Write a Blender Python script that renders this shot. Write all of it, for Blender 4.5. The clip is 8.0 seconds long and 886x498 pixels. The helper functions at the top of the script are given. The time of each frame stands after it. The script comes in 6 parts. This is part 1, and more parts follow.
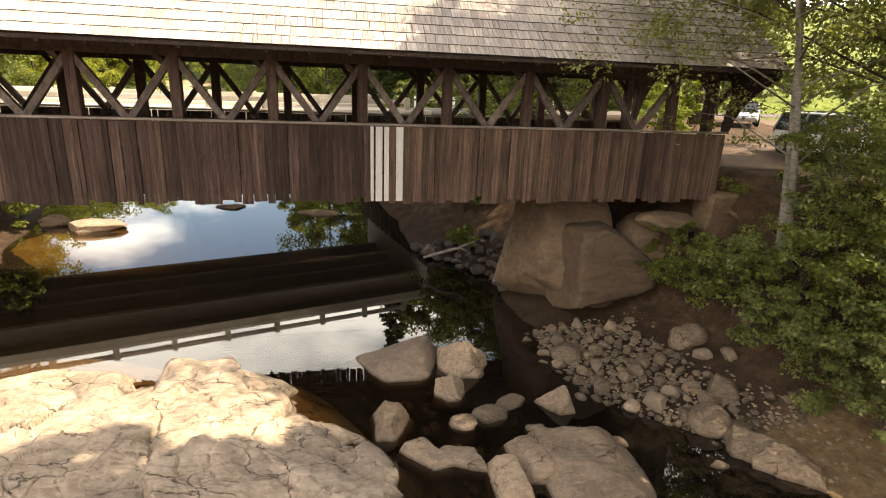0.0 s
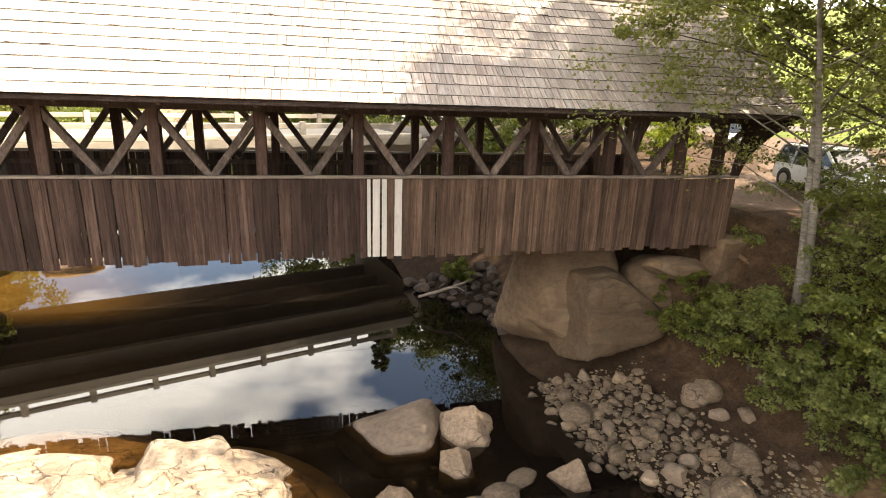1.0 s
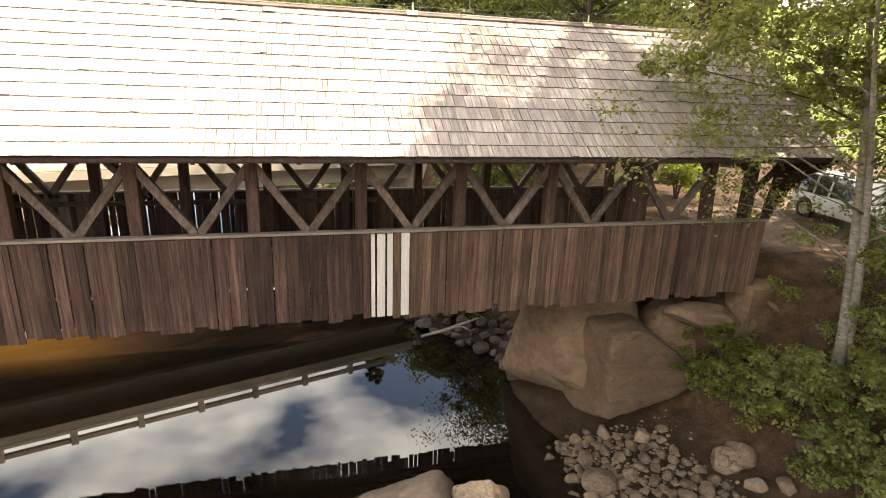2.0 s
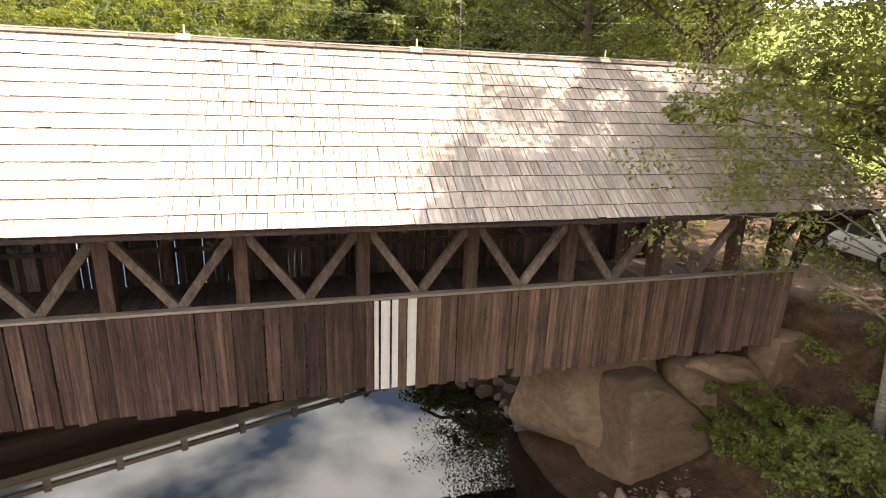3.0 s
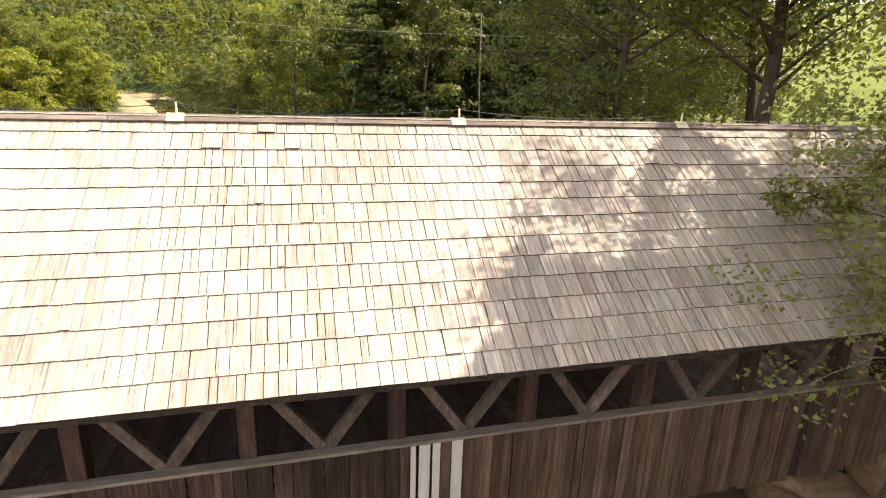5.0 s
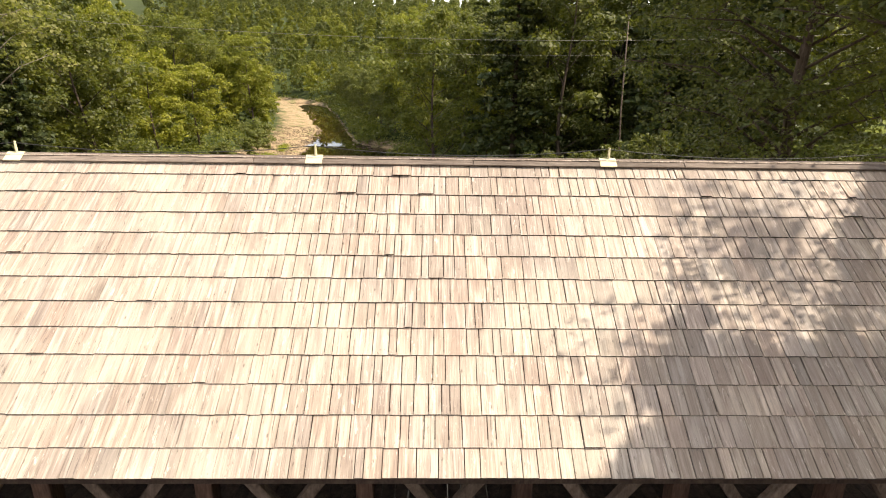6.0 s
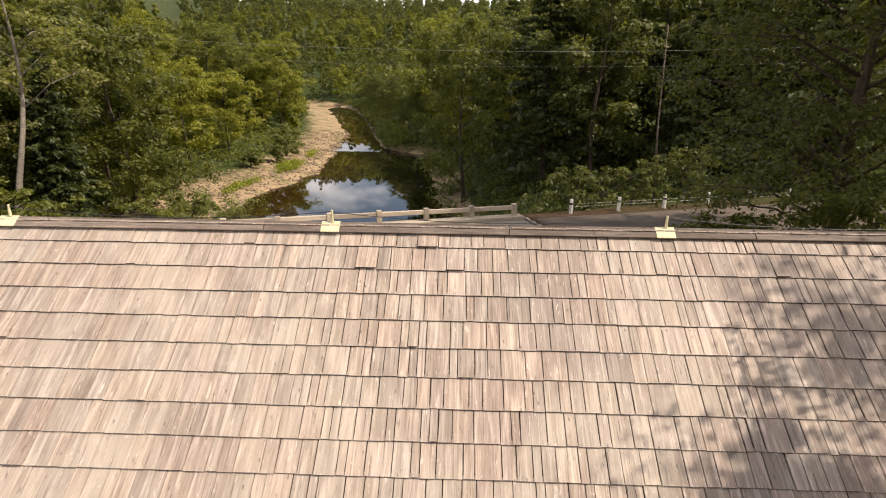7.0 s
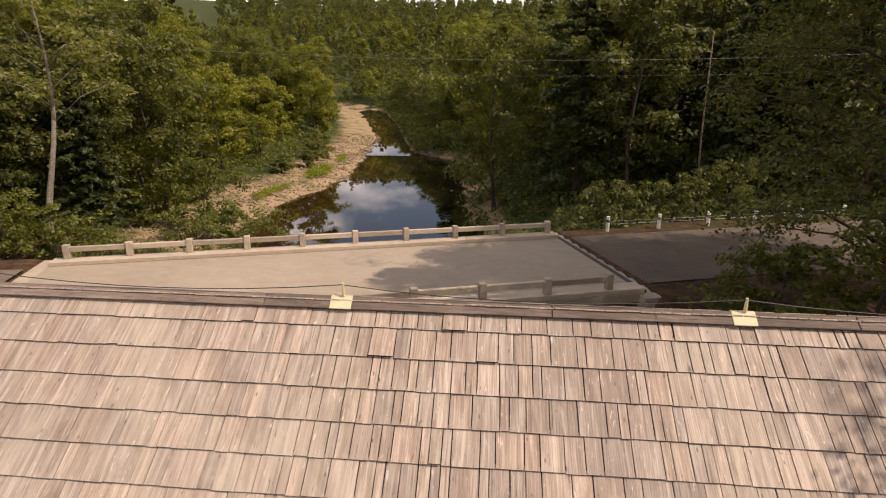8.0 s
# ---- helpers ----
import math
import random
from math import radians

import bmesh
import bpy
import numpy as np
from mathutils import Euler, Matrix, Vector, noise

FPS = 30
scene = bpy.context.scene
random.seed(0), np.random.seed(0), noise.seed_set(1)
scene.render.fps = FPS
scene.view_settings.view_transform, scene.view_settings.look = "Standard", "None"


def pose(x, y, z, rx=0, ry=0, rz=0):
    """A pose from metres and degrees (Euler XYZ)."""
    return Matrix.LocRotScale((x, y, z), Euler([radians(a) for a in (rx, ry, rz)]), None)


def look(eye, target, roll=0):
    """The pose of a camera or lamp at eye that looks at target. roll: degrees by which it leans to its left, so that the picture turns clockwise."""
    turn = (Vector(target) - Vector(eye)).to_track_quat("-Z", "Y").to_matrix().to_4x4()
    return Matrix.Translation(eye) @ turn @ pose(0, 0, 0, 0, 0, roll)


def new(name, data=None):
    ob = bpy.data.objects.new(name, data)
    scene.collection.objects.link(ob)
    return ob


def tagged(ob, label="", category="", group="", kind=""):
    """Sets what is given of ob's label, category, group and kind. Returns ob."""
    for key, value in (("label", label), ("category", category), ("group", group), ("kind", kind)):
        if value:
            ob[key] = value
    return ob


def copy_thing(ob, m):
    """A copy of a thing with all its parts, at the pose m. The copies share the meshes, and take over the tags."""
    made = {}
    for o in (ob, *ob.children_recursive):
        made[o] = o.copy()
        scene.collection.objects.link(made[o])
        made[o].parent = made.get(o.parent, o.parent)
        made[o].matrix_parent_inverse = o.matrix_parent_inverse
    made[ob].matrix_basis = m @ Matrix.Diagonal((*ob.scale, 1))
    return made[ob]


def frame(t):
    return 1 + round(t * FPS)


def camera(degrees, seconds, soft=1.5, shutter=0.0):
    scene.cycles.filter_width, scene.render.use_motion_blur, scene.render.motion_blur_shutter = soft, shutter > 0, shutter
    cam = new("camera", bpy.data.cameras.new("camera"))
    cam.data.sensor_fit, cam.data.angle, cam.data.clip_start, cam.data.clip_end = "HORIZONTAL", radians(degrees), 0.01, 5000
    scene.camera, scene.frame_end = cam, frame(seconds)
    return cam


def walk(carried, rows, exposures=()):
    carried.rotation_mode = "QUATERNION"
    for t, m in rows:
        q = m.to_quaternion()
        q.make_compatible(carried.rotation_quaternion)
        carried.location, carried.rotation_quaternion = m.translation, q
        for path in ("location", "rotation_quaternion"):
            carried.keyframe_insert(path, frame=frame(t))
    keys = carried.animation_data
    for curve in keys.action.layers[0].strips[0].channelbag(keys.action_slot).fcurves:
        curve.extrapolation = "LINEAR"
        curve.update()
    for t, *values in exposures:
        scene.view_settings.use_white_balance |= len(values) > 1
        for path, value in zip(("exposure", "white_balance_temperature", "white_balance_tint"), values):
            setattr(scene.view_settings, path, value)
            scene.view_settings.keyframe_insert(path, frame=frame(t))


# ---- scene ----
cam = camera(78.5, 8.0, 1.1)
PATH = [
    (0, (0.099, 0.352, 7.25), (0.486, 2.229, 6.678), 2.2),
    (0.5, (-0.069, 0.982, 7.815), (0.359, 2.852, 7.246), 2.1),
    (1, (-0.16, 1.685, 8.359), (0.287, 3.551, 7.796), 2.1),
    (1.5, (-0.227, 2.501, 8.835), (0.233, 4.363, 8.27), 2.0),
    (3, (-0.47, 4.98, 10.324), (0.064, 6.821, 9.751), 2.1),
    (3.5, (-0.514, 5.688, 10.739), (0.038, 7.521, 10.161), 2.2),
    (4, (-0.472, 6.302, 11.128), (0.087, 8.134, 10.551), 2.1),
    (4.2, (-0.47, 6.603, 11.304), (0.097, 8.431, 10.724), 2.2),
    (5.3, (-0.474, 8.032, 11.853), (-0.087, 9.909, 11.283), 1.3),
    (5.5, (-0.423, 8.177, 11.992), (-0.172, 10.077, 11.418), 1.1),
    (6, (-0.468, 8.72, 12.271), (-0.429, 10.635, 11.694), 0.8),
    (6.5, (-0.501, 9.311, 12.694), (-0.517, 11.226, 12.118), 0.7),
    (7, (-0.531, 10.036, 13.066), (-0.59, 11.951, 12.49), 0.6),
    (7.5, (-0.564, 10.689, 13.34), (-0.672, 12.602, 12.767), 0.6),
    (8, (-0.603, 11.474, 13.665), (-0.769, 13.382, 13.091), 0.4),
]
EXPOSURES = [(0.0, 1.38, 7550, 10), (0.5, 1.66, 7300, 10), (1.5, 1.75, 7400, 10), (3.0, 1.64, 7100, 10), (3.5, 1.48, 7000, 10), (4.2, 1.3, 7000, 10), (5.5, 0.86, 7130, 11), (7.0, 0.02, 7160, 17), (8.0, -0.34, 7560, 24)]
walk(cam, [(t, look(eye, target, roll)) for t, eye, target, roll in PATH], EXPOSURES)

# ---- world and sun ----
SUN_DIR = Vector((0.605, -0.12, 0.787)).normalized()
world = bpy.data.worlds.new("world")
scene.world = world
world.use_nodes = True
wt = world.node_tree
wt.nodes.clear()
w_out = wt.nodes.new("ShaderNodeOutputWorld")
w_bg = wt.nodes.new("ShaderNodeBackground")
w_sky = wt.nodes.new("ShaderNodeTexSky")
w_sky.sky_type = "NISHITA"
w_sky.sun_disc = False
w_sky.sun_elevation = math.asin(SUN_DIR.z)
w_sky.sun_rotation = math.atan2(SUN_DIR.x, SUN_DIR.y)
w_sky.air_density, w_sky.dust_density, w_sky.ozone_density = 1.0, 1.9, 1.0
# broken white cumulus over the blue
w_co = wt.nodes.new("ShaderNodeTexCoord")
w_map = wt.nodes.new("ShaderNodeMapping")
w_map.inputs["Scale"].default_value = (2.2, 2.2, 5.0)
w_map.inputs["Location"].default_value = (19.58, 5.92, -5.39)
w_noise = wt.nodes.new("ShaderNodeTexNoise")
w_noise.inputs["Scale"].default_value = 1.15
w_noise.inputs["Detail"].default_value = 7.0
w_noise.inputs["Roughness"].default_value = 0.52
w_ramp = wt.nodes.new("ShaderNodeValToRGB")
w_ramp.color_ramp.elements[0].position, w_ramp.color_ramp.elements[1].position = 0.44, 0.60
w_mix = wt.nodes.new("ShaderNodeMix")
w_mix.data_type = "RGBA"
wt.links.new(w_co.outputs["Generated"], w_map.inputs["Vector"])
wt.links.new(w_map.outputs["Vector"], w_noise.inputs["Vector"])
w_sep = wt.nodes.new("ShaderNodeSeparateXYZ")
wt.links.new(w_co.outputs["Generated"], w_sep.inputs[0])
w_high = wt.nodes.new("ShaderNodeMapRange")
w_high.inputs["From Min"].default_value, w_high.inputs["From Max"].default_value, w_high.inputs["To Max"].default_value = 0.42, 0.75, 0.10
wt.links.new(w_sep.outputs[2], w_high.inputs["Value"])
w_thin = wt.nodes.new("ShaderNodeMath")
w_thin.operation = "SUBTRACT"
wt.links.new(w_noise.outputs["Fac"], w_thin.inputs[0])
wt.links.new(w_high.outputs[0], w_thin.inputs[1])
wt.links.new(w_thin.outputs[0], w_ramp.inputs["Fac"])
wt.links.new(w_ramp.outputs["Color"], w_mix.inputs["Factor"])
wt.links.new(w_sky.outputs["Color"], w_mix.inputs["A"])
w_mix.inputs["B"].default_value = (17.0, 16.7, 16.2, 1.0)
wt.links.new(w_mix.outputs["Result"], w_bg.inputs["Color"])
w_bg.inputs["Strength"].default_value = 0.15
wt.links.new(w_bg.outputs["Background"], w_out.inputs["Surface"])

sun = new("sun", bpy.data.lights.new("sun", "SUN"))
sun.data.energy, sun.data.angle, sun.data.color = 5.0, radians(0.55), (1.0, 0.93, 0.82)
sun.matrix_world = look(SUN_DIR * 200, (0, 0, 0))


# ---- materials ----
def sock(nt, node, name, value):
    if isinstance(value, bpy.types.NodeSocket):
        nt.links.new(value, node.inputs[name])
    else:
        node.inputs[name].default_value = value


class Mat:
    """Small builder of node materials."""

    def __init__(self, name, rough=0.8, metal=0.0, spec=0.4):
        self.m = bpy.data.materials.new(name)
        self.m.use_nodes = True
        self.nt = self.m.node_tree
        self.bsdf = self.nt.nodes["Principled BSDF"]
        self.out = self.nt.nodes["Material Output"]
        self.bsdf.inputs["Roughness"].default_value = rough
        self.bsdf.inputs["Metallic"].default_value = metal
        self.bsdf.inputs["Specular IOR Level"].default_value = spec
        self.geo = self.nt.nodes.new("ShaderNodeNewGeometry")
        self.co = self.nt.nodes.new("ShaderNodeTexCoord")

    def node(self, kind, **values):
        n = self.nt.nodes.new(kind)
        for k, v in values.items():
            sock(self.nt, n, k, v)
        return n

    def where(self, scale=(1, 1, 1), local=False, shift=None, rot=(0, 0, 0)):
        n = self.node("ShaderNodeMapping")
        n.inputs["Scale"].default_value = scale
        n.inputs["Rotation"].default_value = rot
        self.nt.links.new(self.co.outputs["Object"] if local else self.geo.outputs["Position"], n.inputs["Vector"])
        if shift is not None:
            self.nt.links.new(shift, n.inputs["Location"])
        return n.outputs["Vector"]

    def noise(self, scale, detail=4.0, rough=0.55, vec=None, distort=0.0):
        n = self.node("ShaderNodeTexNoise", Scale=scale, Detail=detail, Roughness=rough, Distortion=distort)
        self.nt.links.new(vec if vec is not None else self.where(), n.inputs["Vector"])
        return n.outputs["Fac"]

    def voronoi(self, scale, vec=None, feature="F1"):
        n = self.node("ShaderNodeTexVoronoi", Scale=scale)
        n.feature = feature
        self.nt.links.new(vec if vec is not None else self.where(), n.inputs["Vector"])
        return n.outputs["Distance"]

    def ramp(self, fac, *stops):
        n = self.node("ShaderNodeValToRGB")
        self.nt.links.new(fac, n.inputs["Fac"])
        cr = n.color_ramp
        while len(cr.elements) < len(stops):
            cr.elements.new(0.5)
        for e, (p, c) in zip(cr.elements, stops):
            e.position = p
            e.color = (c, c, c, 1) if isinstance(c, (int, float)) else (*c, 1)
        return n.outputs["Color"]

    def mix(self, fac, a, b, blend="MIX"):
        n = self.node("ShaderNodeMix")
        n.data_type, n.blend_type = "RGBA", blend
        for key, v in (("Factor", fac), ("A", a), ("B", b)):
            if isinstance(v, tuple):
                v = (*v, 1)
            sock(self.nt, n, key, v)
        return n.outputs["Result"]

    def math(self, op, a, b=0.0):
        n = self.node("ShaderNodeMath")
        n.operation = op
        for i, v in enumerate((a, b)):
            if isinstance(v, bpy.types.NodeSocket):
                self.nt.links.new(v, n.inputs[i])
            else:
                n.inputs[i].default_value = v
        return n.outputs[0]

    def rand(self):
        """One number for each object and for each loose piece of a joined mesh."""
        info = self.node("ShaderNodeObjectInfo")
        s = self.math("ADD", info.outputs["Random"], self.geo.outputs["Random Per Island"])
        return self.math("FRACT", s)

    def bump(self, height, strength=0.4, distance=0.02):
        n = self.node("ShaderNodeBump", Strength=strength, Distance=distance)
        self.nt.links.new(height, n.inputs["Height"])
        self.nt.links.new(n.outputs["Normal"], self.bsdf.inputs["Normal"])

    def done(self, colour, rough=None):
        sock(self.nt, self.bsdf, "Base Color", (*colour, 1) if isinstance(colour, tuple) else colour)
        if rough is not None:
            sock(self.nt, self.bsdf, "Roughness", rough)
        return self.m


def wood(name, dark, mid, light, stretch, rough=0.85, spec=0.25, wear=0.5, spread=0.55, bumpy=0.5, streak=None):
    """Weathered timber; stretch: scale of the grain along x, y, z."""
    k = Mat(name, rough, 0, spec)
    r = k.rand()
    comb = k.node("ShaderNodeCombineXYZ")
    for i in range(3):
        k.nt.links.new(k.math("MULTIPLY", r, 37.0 + 11 * i), comb.inputs[i])
    v = k.where(stretch, shift=comb.outputs[0])
    grain = k.noise(1.0, 6.0, 0.62, v, 0.4)
    fine = k.noise(3.1, 3.0, 0.6, v)
    blot = k.noise(0.9, 4.0, 0.6)
    c = k.ramp(grain, (0.28, dark), (0.5, mid), (0.74, light))
    c = k.mix(0.35, c, k.ramp(fine, (0.3, dark), (0.7, light)))
    spots = k.noise(7.0, 4.0, 0.7, k.where((1.0, 0.45, 0.45), shift=comb.outputs[0]))
    c = k.mix(k.ramp(spots, (0.60, 0.0), (0.72, 0.55)), c, dark)
    c = k.mix(k.ramp(spots, (0.26, 0.45), (0.40, 0.0)), c, light)
    if streak:
        # broad bleached and dirty streaks that run down the slope, and small knots
        sv = k.where(streak, shift=comb.outputs[0])
        st = k.noise(1.0, 4.0, 0.65, sv, 0.3)
        patch = k.noise(0.35, 3.0, 0.5)
        c = k.mix(k.math("MULTIPLY", k.ramp(st, (0.52, 0.0), (0.66, 0.75)), k.ramp(patch, (0.35, 0.35), (0.6, 1.0))), c, light)
        c = k.mix(k.math("MULTIPLY", k.ramp(st, (0.30, 0.6), (0.45, 0.0)), k.ramp(patch, (0.4, 0.3), (0.6, 1.0))), c, tuple(0.5 * (p + q) for p, q in zip(dark, mid)))
        knot = k.voronoi(1.0, k.where((9.0, 3.2, 3.2), shift=comb.outputs[0]))
        c = k.mix(k.ramp(knot, (0.05, 0.75), (0.11, 0.0)), c, dark)
    tone = k.math("ADD", k.math("MULTIPLY", r, spread), 1.0 - spread / 2)
    tcol = k.node("ShaderNodeCombineColor")
    for i in range(3):
        k.nt.links.new(tone, tcol.inputs[i])
    c = k.mix(1.0, c, tcol.outputs[0], "MULTIPLY")
    c = k.mix(k.math("MULTIPLY", k.ramp(blot, (0.42, 0.0), (0.66, 1.0)), wear), c, dark)
    k.bump(k.math("ADD", grain, k.math("MULTIPLY", fine, 0.5)), bumpy, 0.012)
    return k.done(c)


def stone(name, dark, mid, light, scale=1.0, lichen=0.3, rough=0.85, soak_fade=0.0, cracks=0.0):
    """soak_fade: depth over which the wet part's colour sinks to near black, the water's dimming painted in."""
    k = Mat(name, rough, 0, 0.35)
    info = k.node("ShaderNodeObjectInfo")
    big = k.noise(0.7 * scale, 5.0, 0.6, k.where(), 0.5)
    grit = k.noise(9.0 * scale, 6.0, 0.7)
    veins = k.noise(2.2 * scale, 6.0, 0.65, k.where((1.0, 2.6, 3.4), rot=(0.3, 0.5, 0.4)), 1.2)
    c = k.ramp(big, (0.3, dark), (0.5, mid), (0.72, light))
    grey = tuple(0.34 * sum(mid) for _ in range(3))
    hue = k.math("FRACT", k.math("MULTIPLY", info.outputs["Random"], 7.3))
    c = k.mix(k.math("MULTIPLY", hue, 0.22), c, grey)
    c = k.mix(0.4, c, k.ramp(veins, (0.36, dark), (0.62, light)))
    c = k.mix(0.3, c, k.ramp(grit, (0.3, dark), (0.7, light)))
    c = k.mix(k.math("MULTIPLY", k.ramp(k.noise(3.3 * scale, 5.0, 0.7), (0.56, 0.0), (0.66, 1.0)), lichen), c, (0.16, 0.15, 0.09))
    tone = k.math("ADD", k.math("MULTIPLY", info.outputs["Random"], 0.5), 0.75)
    tcol = k.node("ShaderNodeCombineColor")
    for i in range(3):
        k.nt.links.new(tone, tcol.inputs[i])
    c = k.mix(1.0, c, tcol.outputs[0], "MULTIPLY")
    crack = None
    if cracks:
        # broken dark joints that wander over the face
        wv = k.where((1.0, 1.7, 1.3), rot=(0.4, 0.2, 0.55))
        bend = k.node("ShaderNodeVectorMath")
        bend.operation = "ADD"
        wob = k.node("ShaderNodeTexNoise", Scale=1.6, Detail=4.0)
        k.nt.links.new(wv, wob.inputs["Vector"])
        k.nt.links.new(wv, bend.inputs[0])
        k.nt.links.new(wob.outputs["Color"], bend.inputs[1])
        e1 = k.voronoi(0.9, bend.outputs[0], "DISTANCE_TO_EDGE")
        e2 = k.voronoi(2.6, bend.outputs[0], "DISTANCE_TO_EDGE")
        m1 = k.math("MULTIPLY", k.ramp(e1, (0.0, 1.0), (0.02, 0.0)), k.ramp(k.noise(1.1, 3.0), (0.42, 0.0), (0.54, 1.0)))
        m2 = k.math("MULTIPLY", k.ramp(e2, (0.0, 0.8), (0.028, 0.0)), k.ramp(k.noise(1.9, 3.0), (0.52, 0.0), (0.64, 0.6)))
        crack = k.math("MULTIPLY", k.math("MAXIMUM", m1, m2), cracks)
        c = k.mix(crack, c, tuple(0.28 * v for v in dark))
    # wet band at the waterline, then light lost with depth painted as near black
    if soak_fade:
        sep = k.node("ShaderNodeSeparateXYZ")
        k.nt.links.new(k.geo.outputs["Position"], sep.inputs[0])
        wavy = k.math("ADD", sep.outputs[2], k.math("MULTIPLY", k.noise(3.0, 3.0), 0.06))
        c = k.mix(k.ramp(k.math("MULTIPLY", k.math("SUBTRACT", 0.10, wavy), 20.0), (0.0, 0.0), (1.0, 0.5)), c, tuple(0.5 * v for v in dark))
        c = k.mix(k.ramp(k.math("DIVIDE", k.math("SUBTRACT", 0.0, wavy), soak_fade), (0.0, 0.0), (1.0, 1.0)), c, (0.010, 0.007, 0.004))
    relief = k.math("ADD", k.math("MULTIPLY", veins, 1.2), k.math("MULTIPLY", grit, 0.35))
    if crack:
        relief = k.math("SUBTRACT", relief, k.math("MULTIPLY", crack, 1.2))
    k.bump(relief, 0.75 if cracks else 0.55, 0.05)
    return k.done(c)


def leaf_mat(name, a, b, c, trans=0.35):
    """Leaves: colour by leaf, some light passing through."""
    k = Mat(name, 0.55, 0, 0.35)
    info = k.node("ShaderNodeObjectInfo")
    r = k.geo.outputs["Random Per Island"]
    col = k.ramp(r, (0.0, a), (0.55, b), (1.0, c))
    tone = k.math("ADD", k.math("MULTIPLY", info.outputs["Random"], 0.5), 0.75)
    tcol = k.node("ShaderNodeCombineColor")
    for i in range(3):
        k.nt.links.new(tone, tcol.inputs[i])
    col = k.mix(1.0, col, tcol.outputs[0], "MULTIPLY")
    clump = k.noise(0.5, 2.0, 0.5)
    col = k.mix(k.ramp(clump, (0.4, 0.0), (0.7, 0.45)), col, c)
    sock(k.nt, k.bsdf, "Base Color", col)
    tl = k.node("ShaderNodeBsdfTranslucent")
    k.nt.links.new(k.mix(0.6, col, (0.30, 0.34, 0.03), "MIX"), tl.inputs["Color"])
    mx = k.node("ShaderNodeMixShader", Fac=trans)
    k.nt.links.new(k.bsdf.outputs[0], mx.inputs[1])
    k.nt.links.new(tl.outputs[0], mx.inputs[2])
    k.nt.links.new(mx.outputs[0], k.out.inputs["Surface"])
    return k.m


def plain(name, colour, rough=0.5, metal=0.0, spec=0.5, vary=0.15, scale=3.0):
    k = Mat(name, rough, metal, spec)
    n = k.noise(scale, 5.0, 0.6)
    lo = tuple(v * (1 - vary) for v in colour)
    hi = tuple(min(1.0, v * (1 + vary)) for v in colour)
    return k.done(k.ramp(n, (0.3, lo), (0.7, hi)))


def shingle_mat(name, dark, mid, light, stretch):
    """Silvered cedar: soft streaks down each shingle, its own tint, bleached and stained patches over many, dark checks."""
    k = Mat(name, 0.62, 0, 0.45)
    r = k.rand()
    comb = k.node("ShaderNodeCombineXYZ")
    for i in range(3):
        k.nt.links.new(k.math("MULTIPLY", r, 37.0 + 11 * i), comb.inputs[i])
    fine = k.noise(1.0, 5.0, 0.65, k.where(stretch, shift=comb.outputs[0]), 0.5)
    broad = k.noise(1.0, 5.0, 0.6, k.where((15, 1.1, 1.1), shift=comb.outputs[0]), 0.6)
    c = k.ramp(broad, (0.30, tuple(0.62 * a + 0.38 * b for a, b in zip(mid, dark))), (0.48, mid), (0.68, light))
    c = k.mix(0.30, c, k.ramp(fine, (0.34, dark), (0.62, light)))
    # tint of each shingle: pinkish, tan, grey or silver
    h = k.math("FRACT", k.math("MULTIPLY", r, 5.7))
    tint = k.ramp(h, (0.0, (1.05, 0.97, 0.92)), (0.3, (1.0, 0.98, 0.92)), (0.6, (0.90, 0.92, 0.92)), (0.85, (1.04, 1.0, 0.98)), (1.0, (0.80, 0.77, 0.73)))
    c = k.mix(1.0, c, tint, "MULTIPLY")
    tone = k.ramp(k.math("FRACT", k.math("MULTIPLY", r, 13.1)), (0.0, 0.74), (0.15, 0.90), (0.8, 1.03), (1.0, 1.12))
    c = k.mix(1.0, c, tone, "MULTIPLY")
    # weather over the whole slope
    patch = k.noise(0.55, 5.0, 0.65, k.where((1.0, 0.6, 0.6)), 0.8)
    sep = k.node("ShaderNodeSeparateXYZ")
    k.nt.links.new(k.geo.outputs["Position"], sep.inputs[0])
    patch = k.math("SUBTRACT", patch, k.math("MULTIPLY", k.math("ADD", sep.outputs[0], 1.0), 0.015))
    c = k.mix(k.ramp(patch, (0.46, 0.0), (0.66, 0.72)), c, k.mix(k.ramp(broad, (0.35, 0.0), (0.65, 1.0)), (0.46, 0.395, 0.315), (0.56, 0.485, 0.39)))
    c = k.mix(k.ramp(patch, (0.30, 0.55), (0.46, 0.0)), c, tuple(0.7 * a + 0.3 * b for a, b in zip(mid, dark)))
    # flecks: bleached chips and dark checks along the grain
    chip = k.noise(1.0, 4.0, 0.7, k.where((26, 5.0, 5.0), shift=comb.outputs[0]), 0.8)
    c = k.mix(k.ramp(chip, (0.61, 0.0), (0.68, 0.75)), c, tuple(min(0.85, 1.15 * v) for v in light))
    c = k.mix(k.ramp(chip, (0.30, 0.75), (0.37, 0.0)), c, dark)
    check = k.noise(1.0, 3.0, 0.55, k.where((70, 1.6, 1.6), shift=comb.outputs[0]), 0.2)
    c = k.mix(k.ramp(check, (0.29, 0.85), (0.34, 0.0)), c, tuple(0.6 * v for v in dark))
    knot = k.voronoi(1.0, k.where((8.0, 3.0, 3.0), shift=comb.outputs[0]))
    c = k.mix(k.ramp(knot, (0.05, 0.7), (0.10, 0.0)), c, dark)
    k.bump(k.math("ADD", broad, k.math("MULTIPLY", fine, 0.7)), 0.6, 0.012)
    return k.done(c)


